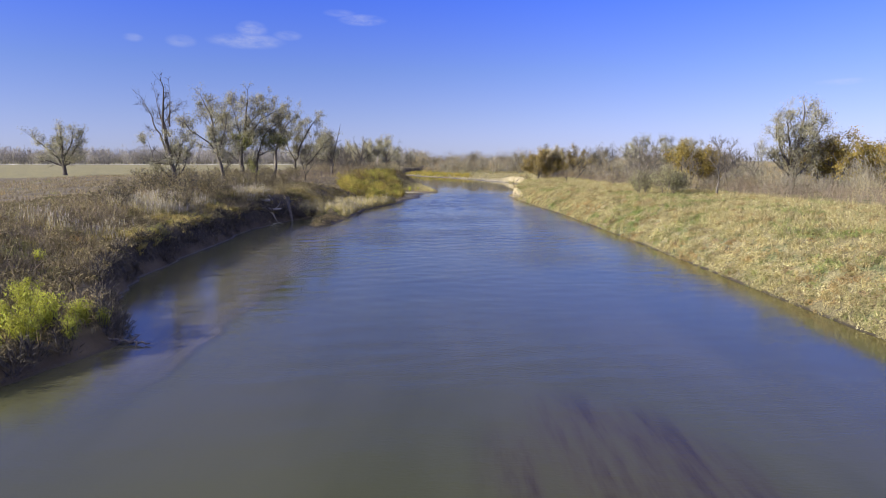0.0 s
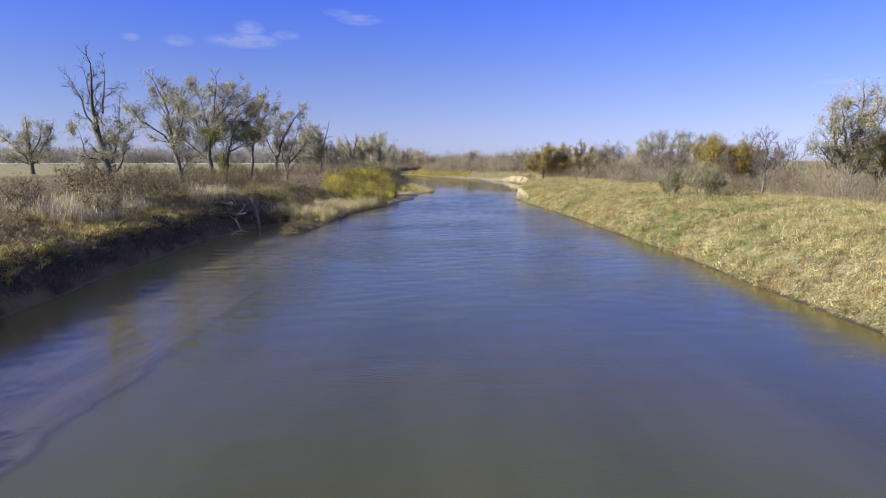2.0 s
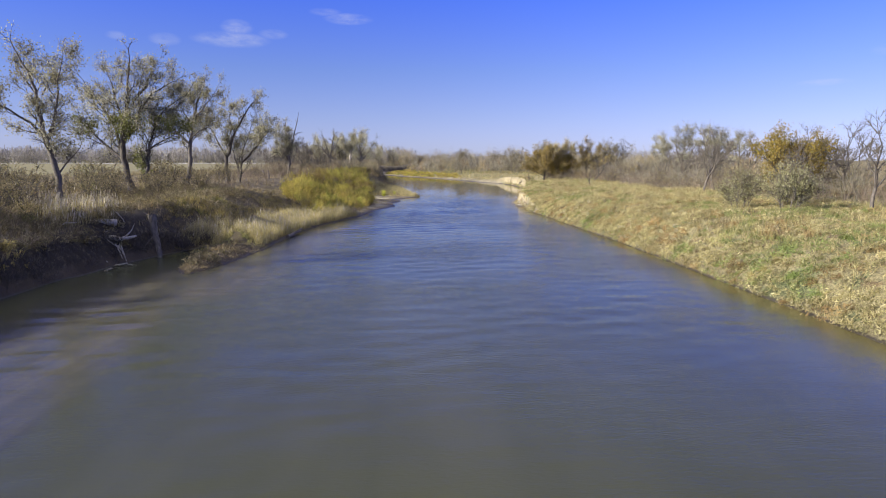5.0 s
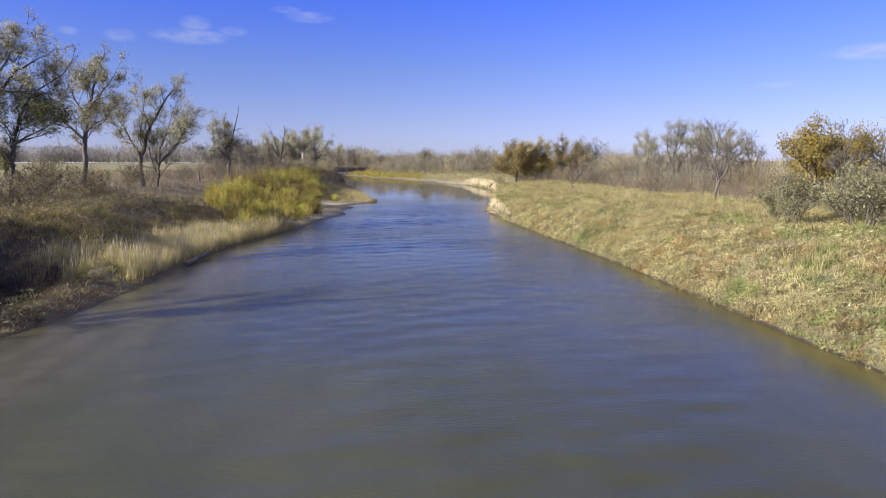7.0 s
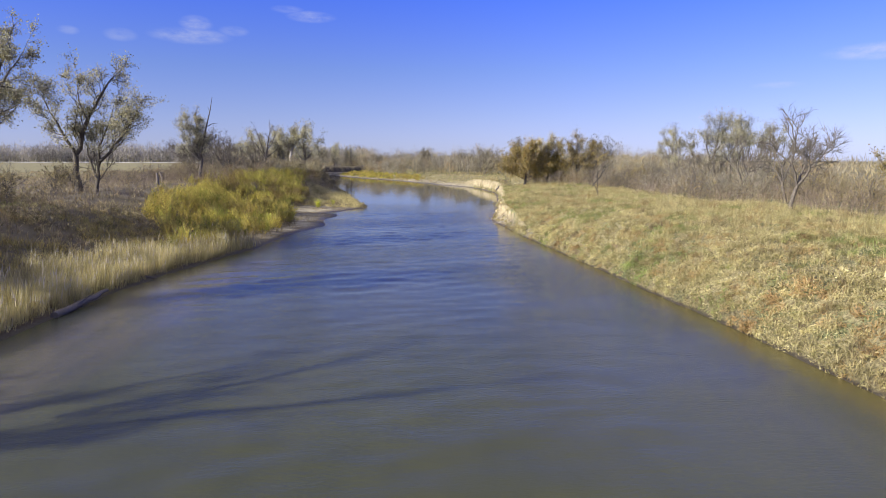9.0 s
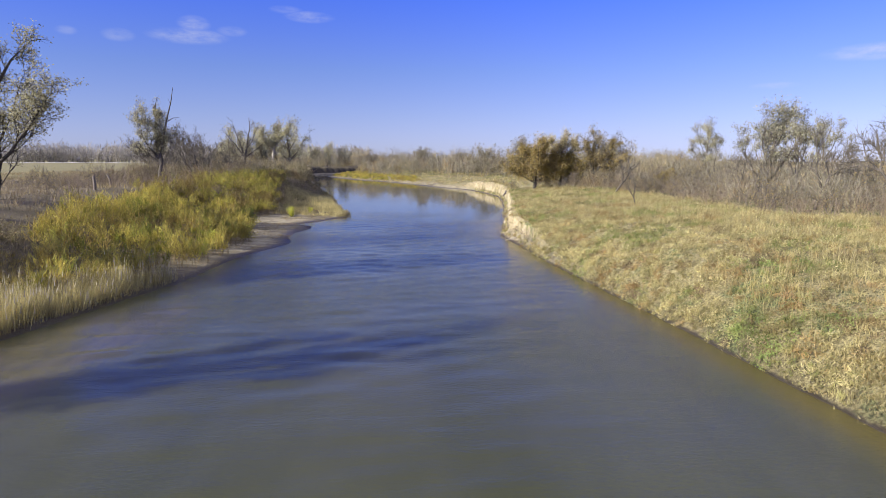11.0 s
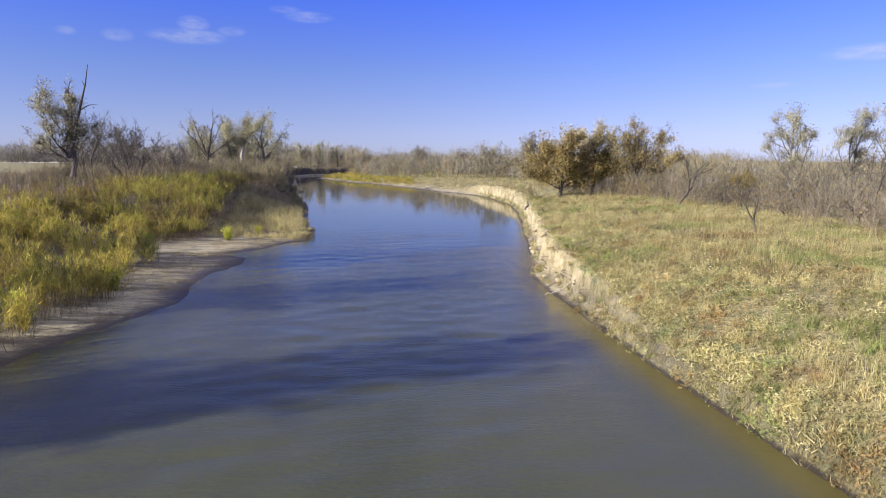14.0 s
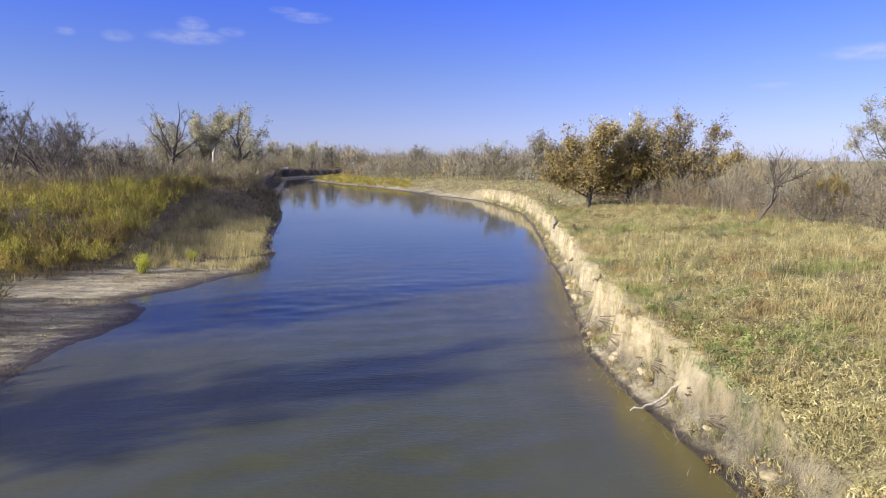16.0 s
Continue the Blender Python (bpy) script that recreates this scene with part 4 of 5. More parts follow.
for x, y, a, s in ((-27, 228, 80, 0.9), (-33, 226, 140, 0.85), (-26, 256, 200, 0.66), (-32, 268, 20, 0.75), (-40, 290, 100, 0.8), (-50, 306, 250, 0.85), (-66, 338, 310, 0.85), (-44, 262, 30, 0.7), (-47, 403, 50, 0.95), (-38, 401, 170, 0.85), (-30, 400, 280, 0.95), (-21, 402, 10, 0.8), (-58, 397, 120, 1.0)):
    copy_thing(LEAFY, foot(x, y, a, s))

T = Limbed(58, [[(0, 0), (0.2, 2.5), (0, 5), (0.3, 9.4)], [(0.1, 1.6), (-1.8, 3.6), (-3.4, 6.6)], [(0.1, 2.0), (1.6, 4.4), (2.8, 7.2)], [(0, 4), (-1.1, 6.6), (-1.5, 9)], [(0, 4.6), (1.0, 7), (1.4, 9.2)]], 0.22, 0.75, 2.6, 4)
PALE = planted("pale_cottonwood", 43, 135.3, T.wood, [(T.leaves(6000, 0.1, 0.4, 0.4, 1.0, 0.75), M_COTTON, "")], M_BARK, "thin cottonwood with sparse pale leaves behind the brush", group="pale cottonwoods")
for x, y, a, s in ((52.1, 143.1, 190, 1.05), (49, 158.2, 280, 0.95), (61, 152, 120, 1.0), (66, 172, 20, 1.1)):
    copy_thing(PALE, foot(x, y, a, s))
T = Tree(91, 9.0, 0.16, 0.2, 2, 31, 4, 0.2, 0.08, twigs=7, twig_len=1.3, sides=3, flare=18)
FAR = planted("far_tree", 31.5, 258, T.wood, [(T.leaves(1600, 0.24, 0.9, 0.1, 1.0, 0.9), M_FARLEAF, "")], M_BARK, "round grey tree in thin dry leaf at the river bend", group="trees at the bend")
r = np.random.default_rng(12)
for x, y, s in ((41, 252, 1.15), (28, 300, 1.0), (16, 322, 1.1), (-4, 340, 0.9), (-36, 402, 1.0), (-66, 402, 1.1), (-45, 318, 0.85), (-54, 326, 0.95), (-36, 284, 0.8), (-41, 300, 0.85), (-31, 268, 0.75), (48, 262, 1.0), (60, 232, 1.1), (52, 210, 0.9), (44, 196, 0.8), (-70, 346, 0.85)):
    copy_thing(FAR, foot(x, y, r.uniform(0, 360), s, s * r.uniform(0.85, 1.1)))

# east bank
T = Limbed(61, [[(0, 0), (0.2, 2.5), (0.2, 5), (0.5, 8), (0.8, 12)], [(0.1, 1.5), (1.6, 3.6), (3.4, 5.2), (5.2, 7.4)], [(0.2, 3.4), (-1.6, 6), (-3.0, 8.4), (-3.6, 10)], [(0.2, 4.4), (1.8, 7.4), (3.0, 10.4)], [(0.2, 5), (-0.8, 8.6), (-1.2, 11.6)], [(0.1, 2.4), (-2.2, 4.4), (-4.2, 6.2)], [(0.5, 7), (1.8, 9.6), (2.2, 11.6)]], 0.4, 0.6, 2.8, 5)
planted("spreading_cottonwood", 46.8, 83, T.wood, [(T.leaves(15000, 0.11, 0.5, 0.25, 1.0, 0.97), M_COTTON, "")], M_BARK, "big spreading tree with pale half-fallen leaves")
T = Tree(64, 7.2, 0.1, 0.2, 3, 32, 4, 0.2, 0.08, twigs=5, sides=4)
GOLD = planted("golden_tree", 39.2, 97.5, T.wood, [(T.leaves(12000, 0.125, 0.42, 0.0, 1.0), M_GOLD, "")], M_DARKBARK, "small round tree in orange gold leaf", group="golden trees")
for x, y, a, s in ((52.5, 84, 90, 1.1), (58, 92, 200, 1.0), (44, 104, 40, 0.85), (60, 78, 310, 1.05), (66, 90, 160, 1.0), (42.3, 157, 60, 0.42)):
    copy_thing(GOLD, foot(x, y, a, s))
T = Tree(68, 8.0, 0.3, 0.17, 1, 34, 5, 0.22, 0.06, lean=(0.1, 0), twigs=5, sides=6)
BARE = planted("bare_tree", 33.6, 105.2, T.wood, [], M_BARK, "leafless grey tree standing at the edge of the brush", group="bare trees by the brush")
for x, y, a, s in ((35.2, 79, 40, 0.95), (38.5, 113, 120, 1.0), (44, 95, 200, 1.0), (48, 108, 300, 1.05), (55, 100, 10, 1.1), (37, 92, 250, 0.8), (42, 138, 80, 0.8), (39, 122, 330, 0.85), (52, 130, 60, 1.0), (57, 112, 150, 1.0), (64, 88, 240, 1.15), (70, 96, 90, 1.1)):
    copy_thing(BARE, foot(x, y, a, s))
T = Tree(71, 3.9, 0.12, 0.07, 5, 30, 4, 0.2, 0.08, twigs=5, twig_len=0.5, sides=4, flare=26)
WILL = planted("grey_willow", 29.4, 80.3, T.wood, [(T.leaves(5000, 0.085, 0.4, 0.0, 1.0), M_GREYWILLOW, "")], M_BARK, "bushy grey-green willow in the meadow", "shrub", "grey willows")
copy_thing(WILL, foot(27.2, 83.6, 110, 0.9))
copy_thing(WILL, foot(33.2, 86.5, 200, 0.8))
T = Limbed(75, [[(0, 0), (0.2, 1.6), (0.1, 3.4), (0.3, 5.4), (0.2, 7.5)], [(0.1, 1.2), (-1.6, 2.1), (-3.0, 2.8), (-4.0, 3.4)], [(0.2, 1.4), (1.7, 2.2), (3.2, 2.8), (4.2, 3.6)], [(0.1, 2.4), (-1.6, 4.0), (-3.0, 5.4)], [(0.2, 2.6), (1.8, 4.2), (3.2, 5.6)], [(0.1, 3.4), (-0.9, 5.2), (-1.6, 6.8)], [(0.2, 3.6), (1.0, 5.4), (1.8, 6.9)]], 0.22, 0.42, 2.4, 5, 0.6, low=0.15)
planted("rust_tree", 25.8, 167.3, T.wood, [(T.leaves(12000, 0.15, 0.6, 0.0, 1.0, 0.97), M_RUST, "")], M_DARKBARK, "gnarled tree with rust brown leaves at the meadow edge")
T = Limbed(78, [[(0, 0), (0.1, 2), (-0.2, 4), (0.1, 6), (0.2, 8.4)], [(0.1, 1.2), (-1.6, 2.2), (-3.0, 3.2)], [(0.1, 1.4), (1.6, 2.4), (3.0, 3.6)], [(0, 3.6), (1.2, 5.4), (1.8, 7.4)], [(-0.1, 3.8), (-1.0, 5.6), (-1.4, 7.2)]], 0.19, 0.42, 2.2, 5, 0.6, low=0.15)
planted("pale_topped_tree", 30.2, 168.5, T.wood, [(T.leaves(5000, 0.14, 0.5, 0.6, 1.0), M_PALELEAF, ""), (T.leaves(7500, 0.14, 0.5, 0.0, 0.6), M_GOLD, "orange lower leaves")], M_DARKBARK, "tree with pale top leaves and orange lower leaves")
T = Limbed(82, [[(0, 0), (-0.1, 2), (0.2, 4.8), (0.4, 8.8)], [(0, 0.8), (-1.9, 2.4), (-3.6, 4.4)], [(0, 0.8), (2.0, 2.6), (3.8, 4.8)], [(0.1, 2.6), (1.8, 5), (2.8, 7.4)], [(0, 2.4), (-1.0, 4.8), (-1.4, 7.4)]], 0.22, 0.34, 2.6, 8, 0.7, low=0.15)
planted("dense_bare_tree", 35.4, 167.5, T.wood, [(T.leaves(6500, 0.13, 0.5, 0.0, 1.0), M_RUST, "")], M_DARKBARK, "dense twiggy tree with few brown leaves")
for x, y, a, s in ((27.4, 171, 30, 0.55), (32, 171.5, 100, 0.6), (36.6, 165, 190, 0.65), (37.5, 158, 270, 0.6), (36.5, 151, 340, 0.75), (34.8, 147, 50, 0.6), (38.5, 146, 130, 0.8), (39.5, 154, 210, 0.8), (35.5, 131, 250, 0.6), (23.5, 171, 300, 0.45), (37.5, 118, 15, 0.6), (38.5, 104, 85, 0.6), (33.5, 120, 10, 0.6), (36, 124, 200, 0.8), (34.5, 137, 130, 0.75), (38, 139, 320, 0.85), (41, 148, 30, 0.9), (43, 158, 150, 0.9), (40.5, 112, 240, 0.8), (42.5, 121, 60, 0.9)):
    copy_thing(SHRUB, foot(x, y, a, s))
T = Tree(85, 5.2, 0.45, 0.13, 1, 32, 4, 0.25, 0.02, lean=(0.75, 0.1), twigs=5, sides=6)
planted("leaning_tree", 32.0, 150, T.wood, [], M_DARKBARK, "leafless tree leaning far over at the brush edge")
T = Tree(88, 2.9, 0.3, 0.07, 1, 34, 3, 0.25, 0.06, twigs=3, twig_len=0.35, sides=6)
planted("dead_sapling", 25.5, 126.6, T.wood, [], M_DARKBARK, "small dead sapling alone in the meadow")


# ---- brush, woods and grass: stands nobody could count ----
def scatter(rng, n, x0, x1, y0, y1, keep):
    x, y = rng.uniform(x0, x1, n), rng.uniform(y0, y1, n)
    d = shore_distance(x, y)
    k = keep(x, y, d)
    x, y, d = x[k], y[k], d[k]
    return np.stack([x, y, height(x, y, d)], -1)


def thicket(name, pts, tall, stems, width, mat, rng, label, fan=0.35, category="brush", sub=2, fine=0):
    """Stems fanning out of every foot, each with side shoots and finer twigs on those."""
    s = Soup()
    n = len(pts) * stems
    b = np.repeat(pts, stems, 0) + rng.normal(size=(n, 3)) * np.array([0.3, 0.3, 0])
    h = np.repeat(tall * rng.uniform(0.5, 1.3, len(pts)), stems) * rng.uniform(0.55, 1.05, n)
    d = unit(rng.normal(size=(n, 3)) * np.array([fan, fan, 0.1]) + np.array([0, 0, 1]))
    t = b + d * h[:, None]
    slivers(s, b - np.array([0, 0, 0.1]), b + (t - b) * (0.78 if sub else 1.0), width, rng)
    for _ in range(sub):
        k = rng.uniform(0.2, 0.74, (n, 1))
        q = b + (t - b) * k
        sd = unit(d + rng.normal(size=(n, 3)) * 0.5)
        e = q + sd * (h[:, None] * rng.uniform(0.18, 0.42, (n, 1)))
        slivers(s, q, e, width * 0.6, rng)
        for _ in range(fine):
            q2 = q + (e - q) * rng.uniform(0.2, 0.95, (n, 1))
            slivers(s, q2, q2 + unit(sd + rng.normal(size=(n, 3)) * 0.7) * (h[:, None] * rng.uniform(0.08, 0.2, (n, 1))), width * 0.45, rng)
    ob = tagged(s.thing(name, mat), label, category, kind="stuff")
    return ob, t


def brush_edge(y):
    return np.interp(y, [20, 60, 80, 100, 112, 122, 130, 140, 150, 160, 172, 200, 240], [44, 40, 37, 35.5, 33, 30.5, 31.5, 34.5, 36, 31, 27, 34, 40])


rng = np.random.default_rng(5)
P = scatter(rng, 5200, 26, 74, 40, 240, lambda x, y, d: (x > brush_edge(y) + 0.6 * wobble(x, y, 0.6)) & (x < brush_edge(y) + 26))
thicket("brush_thicket", P, 2.8, 7, 0.03, M_TWIG, rng, "tangled leafless grey-brown brush along the meadow", 0.42, sub=3, fine=1)
P = scatter(rng, 1300, -60, -22, 44, 240, lambda x, y, d: (d > 6) & (wobble(x, y, 0.12, 8.0) > -0.1) & ((x > -36) | (rng.random(x.shape) < 0.25)))
thicket("scrub_brush", P, 1.6, 8, 0.03, M_TWIG, rng, "low leafless scrub on the west bank", 0.4, sub=3, fine=1)

P = scatter(rng, 900, -36, -16, 16, 66, lambda x, y, d: (d > np.interp(y, [16, 45, 55], [3, 3.5, 7])) & (d < 16) & (wobble(x, y, 0.3, 5.5) > -0.1))
thicket("bank_scrub", P, 1.9, 8, 0.024, M_TWIG, rng, "fine leafless scrub standing on the bank top", 0.4, sub=3, fine=1)
P = scatter(rng, 900, -46, -14, 150, 240, lambda x, y, d: (d > np.interp(y, [150, 190, 205, 240], [19, 9, 3, 3])) & ~east_side(x, y))
thicket("bank_brush", P, 2.3, 7, 0.035, M_TWIG, rng, "grey leafless brush behind the willows", 0.45, sub=3, fine=2)
P = scatter(rng, 5600, 12, 26, 118, 205, lambda x, y, d: east_side(x, y) & (d > -0.25) & (d < 0.6) & (wobble(x, y, 0.8, 1.5) > -0.15))
thicket("bank_debris", P, 0.6, 6, 0.016, M_TWIG, rng, "dark twigs and roots at the foot of the cut bank", 1.2, "debris", sub=2)


P = scatter(rng, 520, -40, -20, 160, 236, lambda x, y, d: (d > np.interp(y, [146, 190, 205, 240], [20, 10, 4, 4])) & ~east_side(x, y))
thicket("west_thicket", P, 3.6, 7, 0.04, M_TWIG, rng, "tall grey-brown leafless thicket behind the willows", 0.4, sub=3, fine=2)


def wood_mass(name, pts, tall, wide, per, twig, width, mat, rng, label, category="woods"):
    """Rounded twiggy crowns standing close together: short twigs fill each dome, and stems rise through it."""
    s = Soup()
    n = len(pts)
    h = tall * rng.uniform(0.55, 1.15, n) * (1 + 0.25 * wobble(pts[:, 0], pts[:, 1], 0.07, 2.0))
    w = wide * rng.uniform(0.7, 1.25, n) * h / tall
    v = unit(rng.normal(size=(n * per, 3)))
    v[:, 2] = np.abs(v[:, 2]) * 1.35 - 0.55
    k = rng.uniform(0.25, 1.0, (n * per, 1)) ** 0.5
    lump = 1 + 0.3 * np.sin(v[:, :1] * 5 + np.repeat(rng.uniform(0, 6, n), per)[:, None]) * np.sin(v[:, 1:2] * 6 + 1)
    H, W = np.repeat(h, per)[:, None], np.repeat(w, per)[:, None]
    c = np.repeat(pts, per, 0)
    q = c + np.concatenate([v[:, :2] * W * k * lump, H * (0.42 + 0.55 * v[:, 2:] * k * lump)], 1)
    e = q + unit(v * 0.7 + rng.normal(size=q.shape) * 0.45 + np.array([0, 0, 0.75])) * twig * rng.uniform(0.5, 1.3, (len(q), 1))
    slivers(s, q, e, width, rng)
    for _ in range(3):
        o = rng.normal(size=(n, 3)) * np.array([0.3, 0.3, 0]) * w[:, None]
        slivers(s, pts - np.array([0, 0, 0.2]), pts + o + np.stack([0 * h, 0 * h, h * 0.95], -1), width * 0.9, rng)
    return tagged(s.thing(name, mat), label, category, kind="stuff")


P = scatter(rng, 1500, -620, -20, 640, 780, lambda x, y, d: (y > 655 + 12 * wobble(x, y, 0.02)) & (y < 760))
wood_mass("far_treeline", P, 19, 6.5, 60, 3.4, 0.55, M_HAZEWOOD, rng, "distant leafless treeline beyond the field, painted pale for haze")
def wood_edge(x, y):
    return np.where(east_side(x, y), np.interp(y, [228, 250, 275, 400], [24, 20, 12, 9]), 5)


P = scatter(rng, 2300, -70, 150, 222, 440, lambda x, y, d: (d > wood_edge(x, y)) & (d < wood_edge(x, y) + 42) & (east_side(x, y) | (y > 385)))
wood_mass("far_woods", P, 6.6, 3.0, 130, 0.85, 0.15, M_MASS, rng, "distant mixed leafless woods round the river bend")
P = scatter(rng, 420, -62, 220, 400, 520, lambda x, y, d: d > 20)
wood_mass("distant_woods", P, 11.5, 4.6, 110, 1.3, 0.24, M_MASS, rng, "tall grey woods on the skyline behind the bend")
P = scatter(rng, 330, -80, 30, 300, 412, lambda x, y, d: (d > 0.6) & (d < 7) & ~east_side(x, y))
wood_mass("outer_bank_brush", P, 2.6, 1.9, 130, 0.7, 0.12, M_DARKMASS, rng, "dark brush along the outer bank of the bend", "brush")
P = scatter(rng, 900, 36, 140, 50, 300, lambda x, y, d: x > brush_edge(y) + 7)
wood_mass("east_woods", P, 5.6, 2.5, 200, 0.8, 0.065, M_MASS, rng, "leafless grey saplings behind the brush")
P = scatter(rng, 700, 30, 76, 60, 232, lambda x, y, d: (x > brush_edge(y) + 1.5) & (x < brush_edge(y) + 12))
wood_mass("brush_domes", P, 3.2, 1.7, 200, 0.7, 0.035, M_MASS, rng, "rounded leafless shrubs massed along the meadow", "brush")
P = scatter(rng, 200, -54, -20, 226, 360, lambda x, y, d: (d > 2.5) & ~east_side(x, y))
wood_mass("west_woods", P, 6.8, 2.9, 190, 0.8, 0.1, M_MASS, rng, "grey leafless trees behind the far bank")
P = scatter(rng, 300, -50, 20, 196, 400, lambda x, y, d: (d > 0.8) & (d < 14) & ~east_side(x, y))
wood_mass("far_understorey", P, 3.0, 2.0, 170, 0.8, 0.075, M_DARKMASS, rng, "dark low brush on the shaded far bank", "brush")
P = scatter(rng, 260, -38, -13, 168, 222, lambda x, y, d: (d > np.interp(y, [162, 176, 190, 205, 222], [15, 13, 8, 3, 2])) & ~east_side(x, y))
wood_mass("dark_brush", P, 3.2, 1.9, 330, 0.7, 0.045, M_DARKMASS, rng, "dark dense brush behind the willow thicket", "brush")


# dark stems added along the west bank's foot to deepen its shade
P = scatter(rng, 2600, -24, -12, 18, 84, lambda x, y, d: (d > -0.1) & (d < np.interp(y, [18, 30, 68, 84], [0.7, 0.9, 0.9, 1.6])) & ~east_side(x, y) & ((y < 68) | (x < -17.2)))
wood_mass("shade_roots", P, 0.9, 0.5, 60, 0.4, 0.035, M_DARKBARK, rng, "dark roots and dead stems added to deepen the undercut bank's shade", "roots")


def blades(soup, pts, per, tall, width, spread, lean, rng):
    n = len(pts) * per
    b = np.repeat(pts, per, 0) + rng.normal(size=(n, 3)) * np.array([spread, spread, 0])
    b[:, 2] -= 0.03
    swell = 1 + 0.45 * wobble(pts[:, 0], pts[:, 1], 1.1, 4.4)
    h = np.repeat(tall * swell * rng.uniform(0.55, 1.2, len(pts)), per) * rng.uniform(0.5, 1.1, n)
    d = unit(rng.normal(size=(n, 3)) * np.array([lean, lean, 0]) + np.array([0.1, 0.05, 1]))
    slivers(soup, b, b + d * h[:, None], width, rng)
    return b + d * h[:, None]


# meadow on the east bank
S = Soup()


def meadow(x, y, d):
    face = (y > 118) & (d < np.interp(y, [117, 124, 215, 230], [0.1, 1.45, 1.45, 1.0]))
    return (d > 0.12) & east_side(x, y) & (x < brush_edge(y) + 3) & (~face | (rng.random(x.shape) < 0.12))


def tussocks(soup, pts, per, tall, width, rng):
    """Grass tussocks: blades arching out of each foot, bent over at half length."""
    n = len(pts) * per
    b = np.repeat(pts, per, 0) + rng.normal(size=(n, 3)) * np.array([0.07, 0.07, 0])
    h = np.repeat(tall * rng.uniform(0.6, 1.35, len(pts)), per) * rng.uniform(0.6, 1.1, n)
    out = rng.normal(size=(n, 3)) * np.array([1, 1, 0])
    m = b + (unit(out) * rng.uniform(0.05, 0.45, (n, 1)) + np.array([0.06, 0.03, 0.9])) * (h * 0.6)[:, None]
    e = m + unit(unit(out) * 0.9 + np.array([0.15, 0.1, 0.15]) + rng.normal(size=(n, 3)) * 0.3) * (h * 0.55)[:, None]
    side = unit(np.cross(m - b, rng.normal(size=(n, 3)))) * (width * rng.uniform(0.7, 1.3, (n, 1)))
    v = np.stack([b, m + side * 0.5, e, m - side * 0.5], 1).reshape(-1, 3)
    k = np.arange(n)[:, None] * 4
    soup.add(v, np.concatenate([k + np.array([[0, 1, 3]]), k + np.array([[3, 1, 2]])]))


def leafy(soup, pts, per, radius, size, rng, flat=0.8):
    """Bushy forbs: leaves over an uneven dome on each foot."""
    n = len(pts) * per
    c = np.repeat(pts, per, 0)
    r = np.repeat(radius * rng.uniform(0.55, 1.4, len(pts)), per)[:, None]
    v = unit(rng.normal(size=(n, 3)))
    v[:, 2] = np.abs(v[:, 2])
    q = c + v * np.array([1, 1, flat]) * r * rng.uniform(0.45, 1.0, (n, 1)) * (1 + 0.3 * np.sin(v[:, :1] * 6 + c[:, :1] * 9))
    quads_at(soup, q, size * 0.78, rng, 3.2, 0.5)


P = scatter(rng, 11000, 13, 36, 88, 172, meadow)
tussocks(S, P, 20, 0.46, 0.014, rng)
P = scatter(rng, 8000, 13, 36, 92, 172, lambda x, y, d: meadow(x, y, d) & (wobble(x, y, 0.35, 3.0) > -0.15) & (d > 1.6))
blades(S, P, 9, 0.85, 0.018, 0.14, 0.2, rng)
P = scatter(rng, 11000, 16, 42, 14, 92, meadow)
tussocks(S, P, 10, 0.55, 0.026, rng)
P = scatter(rng, 3500, 18, 42, 14, 92, lambda x, y, d: meadow(x, y, d) & (wobble(x, y, 0.35, 3.0) > 0.15) & (d > 3.5))
blades(S, P, 9, 1.0, 0.03, 0.16, 0.2, rng)
P = scatter(rng, 12000, 14, 21, 14, 122, lambda x, y, d: east_side(x, y) & (d > 0.0) & (d < 0.85))
blades(S, P, 6, 0.26, 0.03, 0.08, 0.95, rng)
P = scatter(rng, 12000, -25, 60, 172, 345, lambda x, y, d: (d > 2.2) & east_side(x, y) & (d < 36))
blades(S, P, 4, 0.6, 0.1, 0.3, 0.5, rng)
P = scatter(rng, 11000, 13, 30, 116, 215, lambda x, y, d: east_side(x, y) & (d > 0.15) & (d < 2.6) & (wobble(x, y, 0.9, 9.0) > np.where(d < 1.2, -0.25, -0.7)))
tussocks(S, P, 16, 0.42, 0.012, rng)
tagged(S.thing("meadow_grass", M_GRASS), "straw-coloured autumn meadow grass with green and rusty patches", "grass", kind="stuff")

S = Soup()
P = scatter(rng, 3000, 13, 34, 116, 172, lambda x, y, d: meadow(x, y, d) & (wobble(x, y, 0.6, 1.2) > -0.35))
leafy(S, P, 75, 0.34, 0.04, rng)
P = scatter(rng, 5200, 14, 34, 80, 130, lambda x, y, d: meadow(x, y, d) & (d > 0.15) & (rng.random(x.shape) < np.interp(d, [0, 7, 16], [1.0, 0.7, 0.35])))
leafy(S, P, 65, 0.36, 0.045, rng)
P = scatter(rng, 9000, 13, 21, 14, 134, lambda x, y, d: east_side(x, y) & (d > 0.05) & (d < 1.5) & (rng.random(x.shape) < np.interp(y, [14, 90, 116, 124], [0.7, 1.0, 1.0, 0.1])))
leafy(S, P, 36, 0.28, 0.05, rng)
P = scatter(rng, 4200, 16, 38, 14, 84, lambda x, y, d: meadow(x, y, d) & (d > 0.15) & (wobble(x, y, 0.6, 1.2) > -0.6))
leafy(S, P, 45, 0.46, 0.07, rng)
tagged(S.thing("meadow_forbs", M_FORBS), "leafy dry forb clumps in tan, green and rust", "weeds", kind="stuff")
S = Soup()
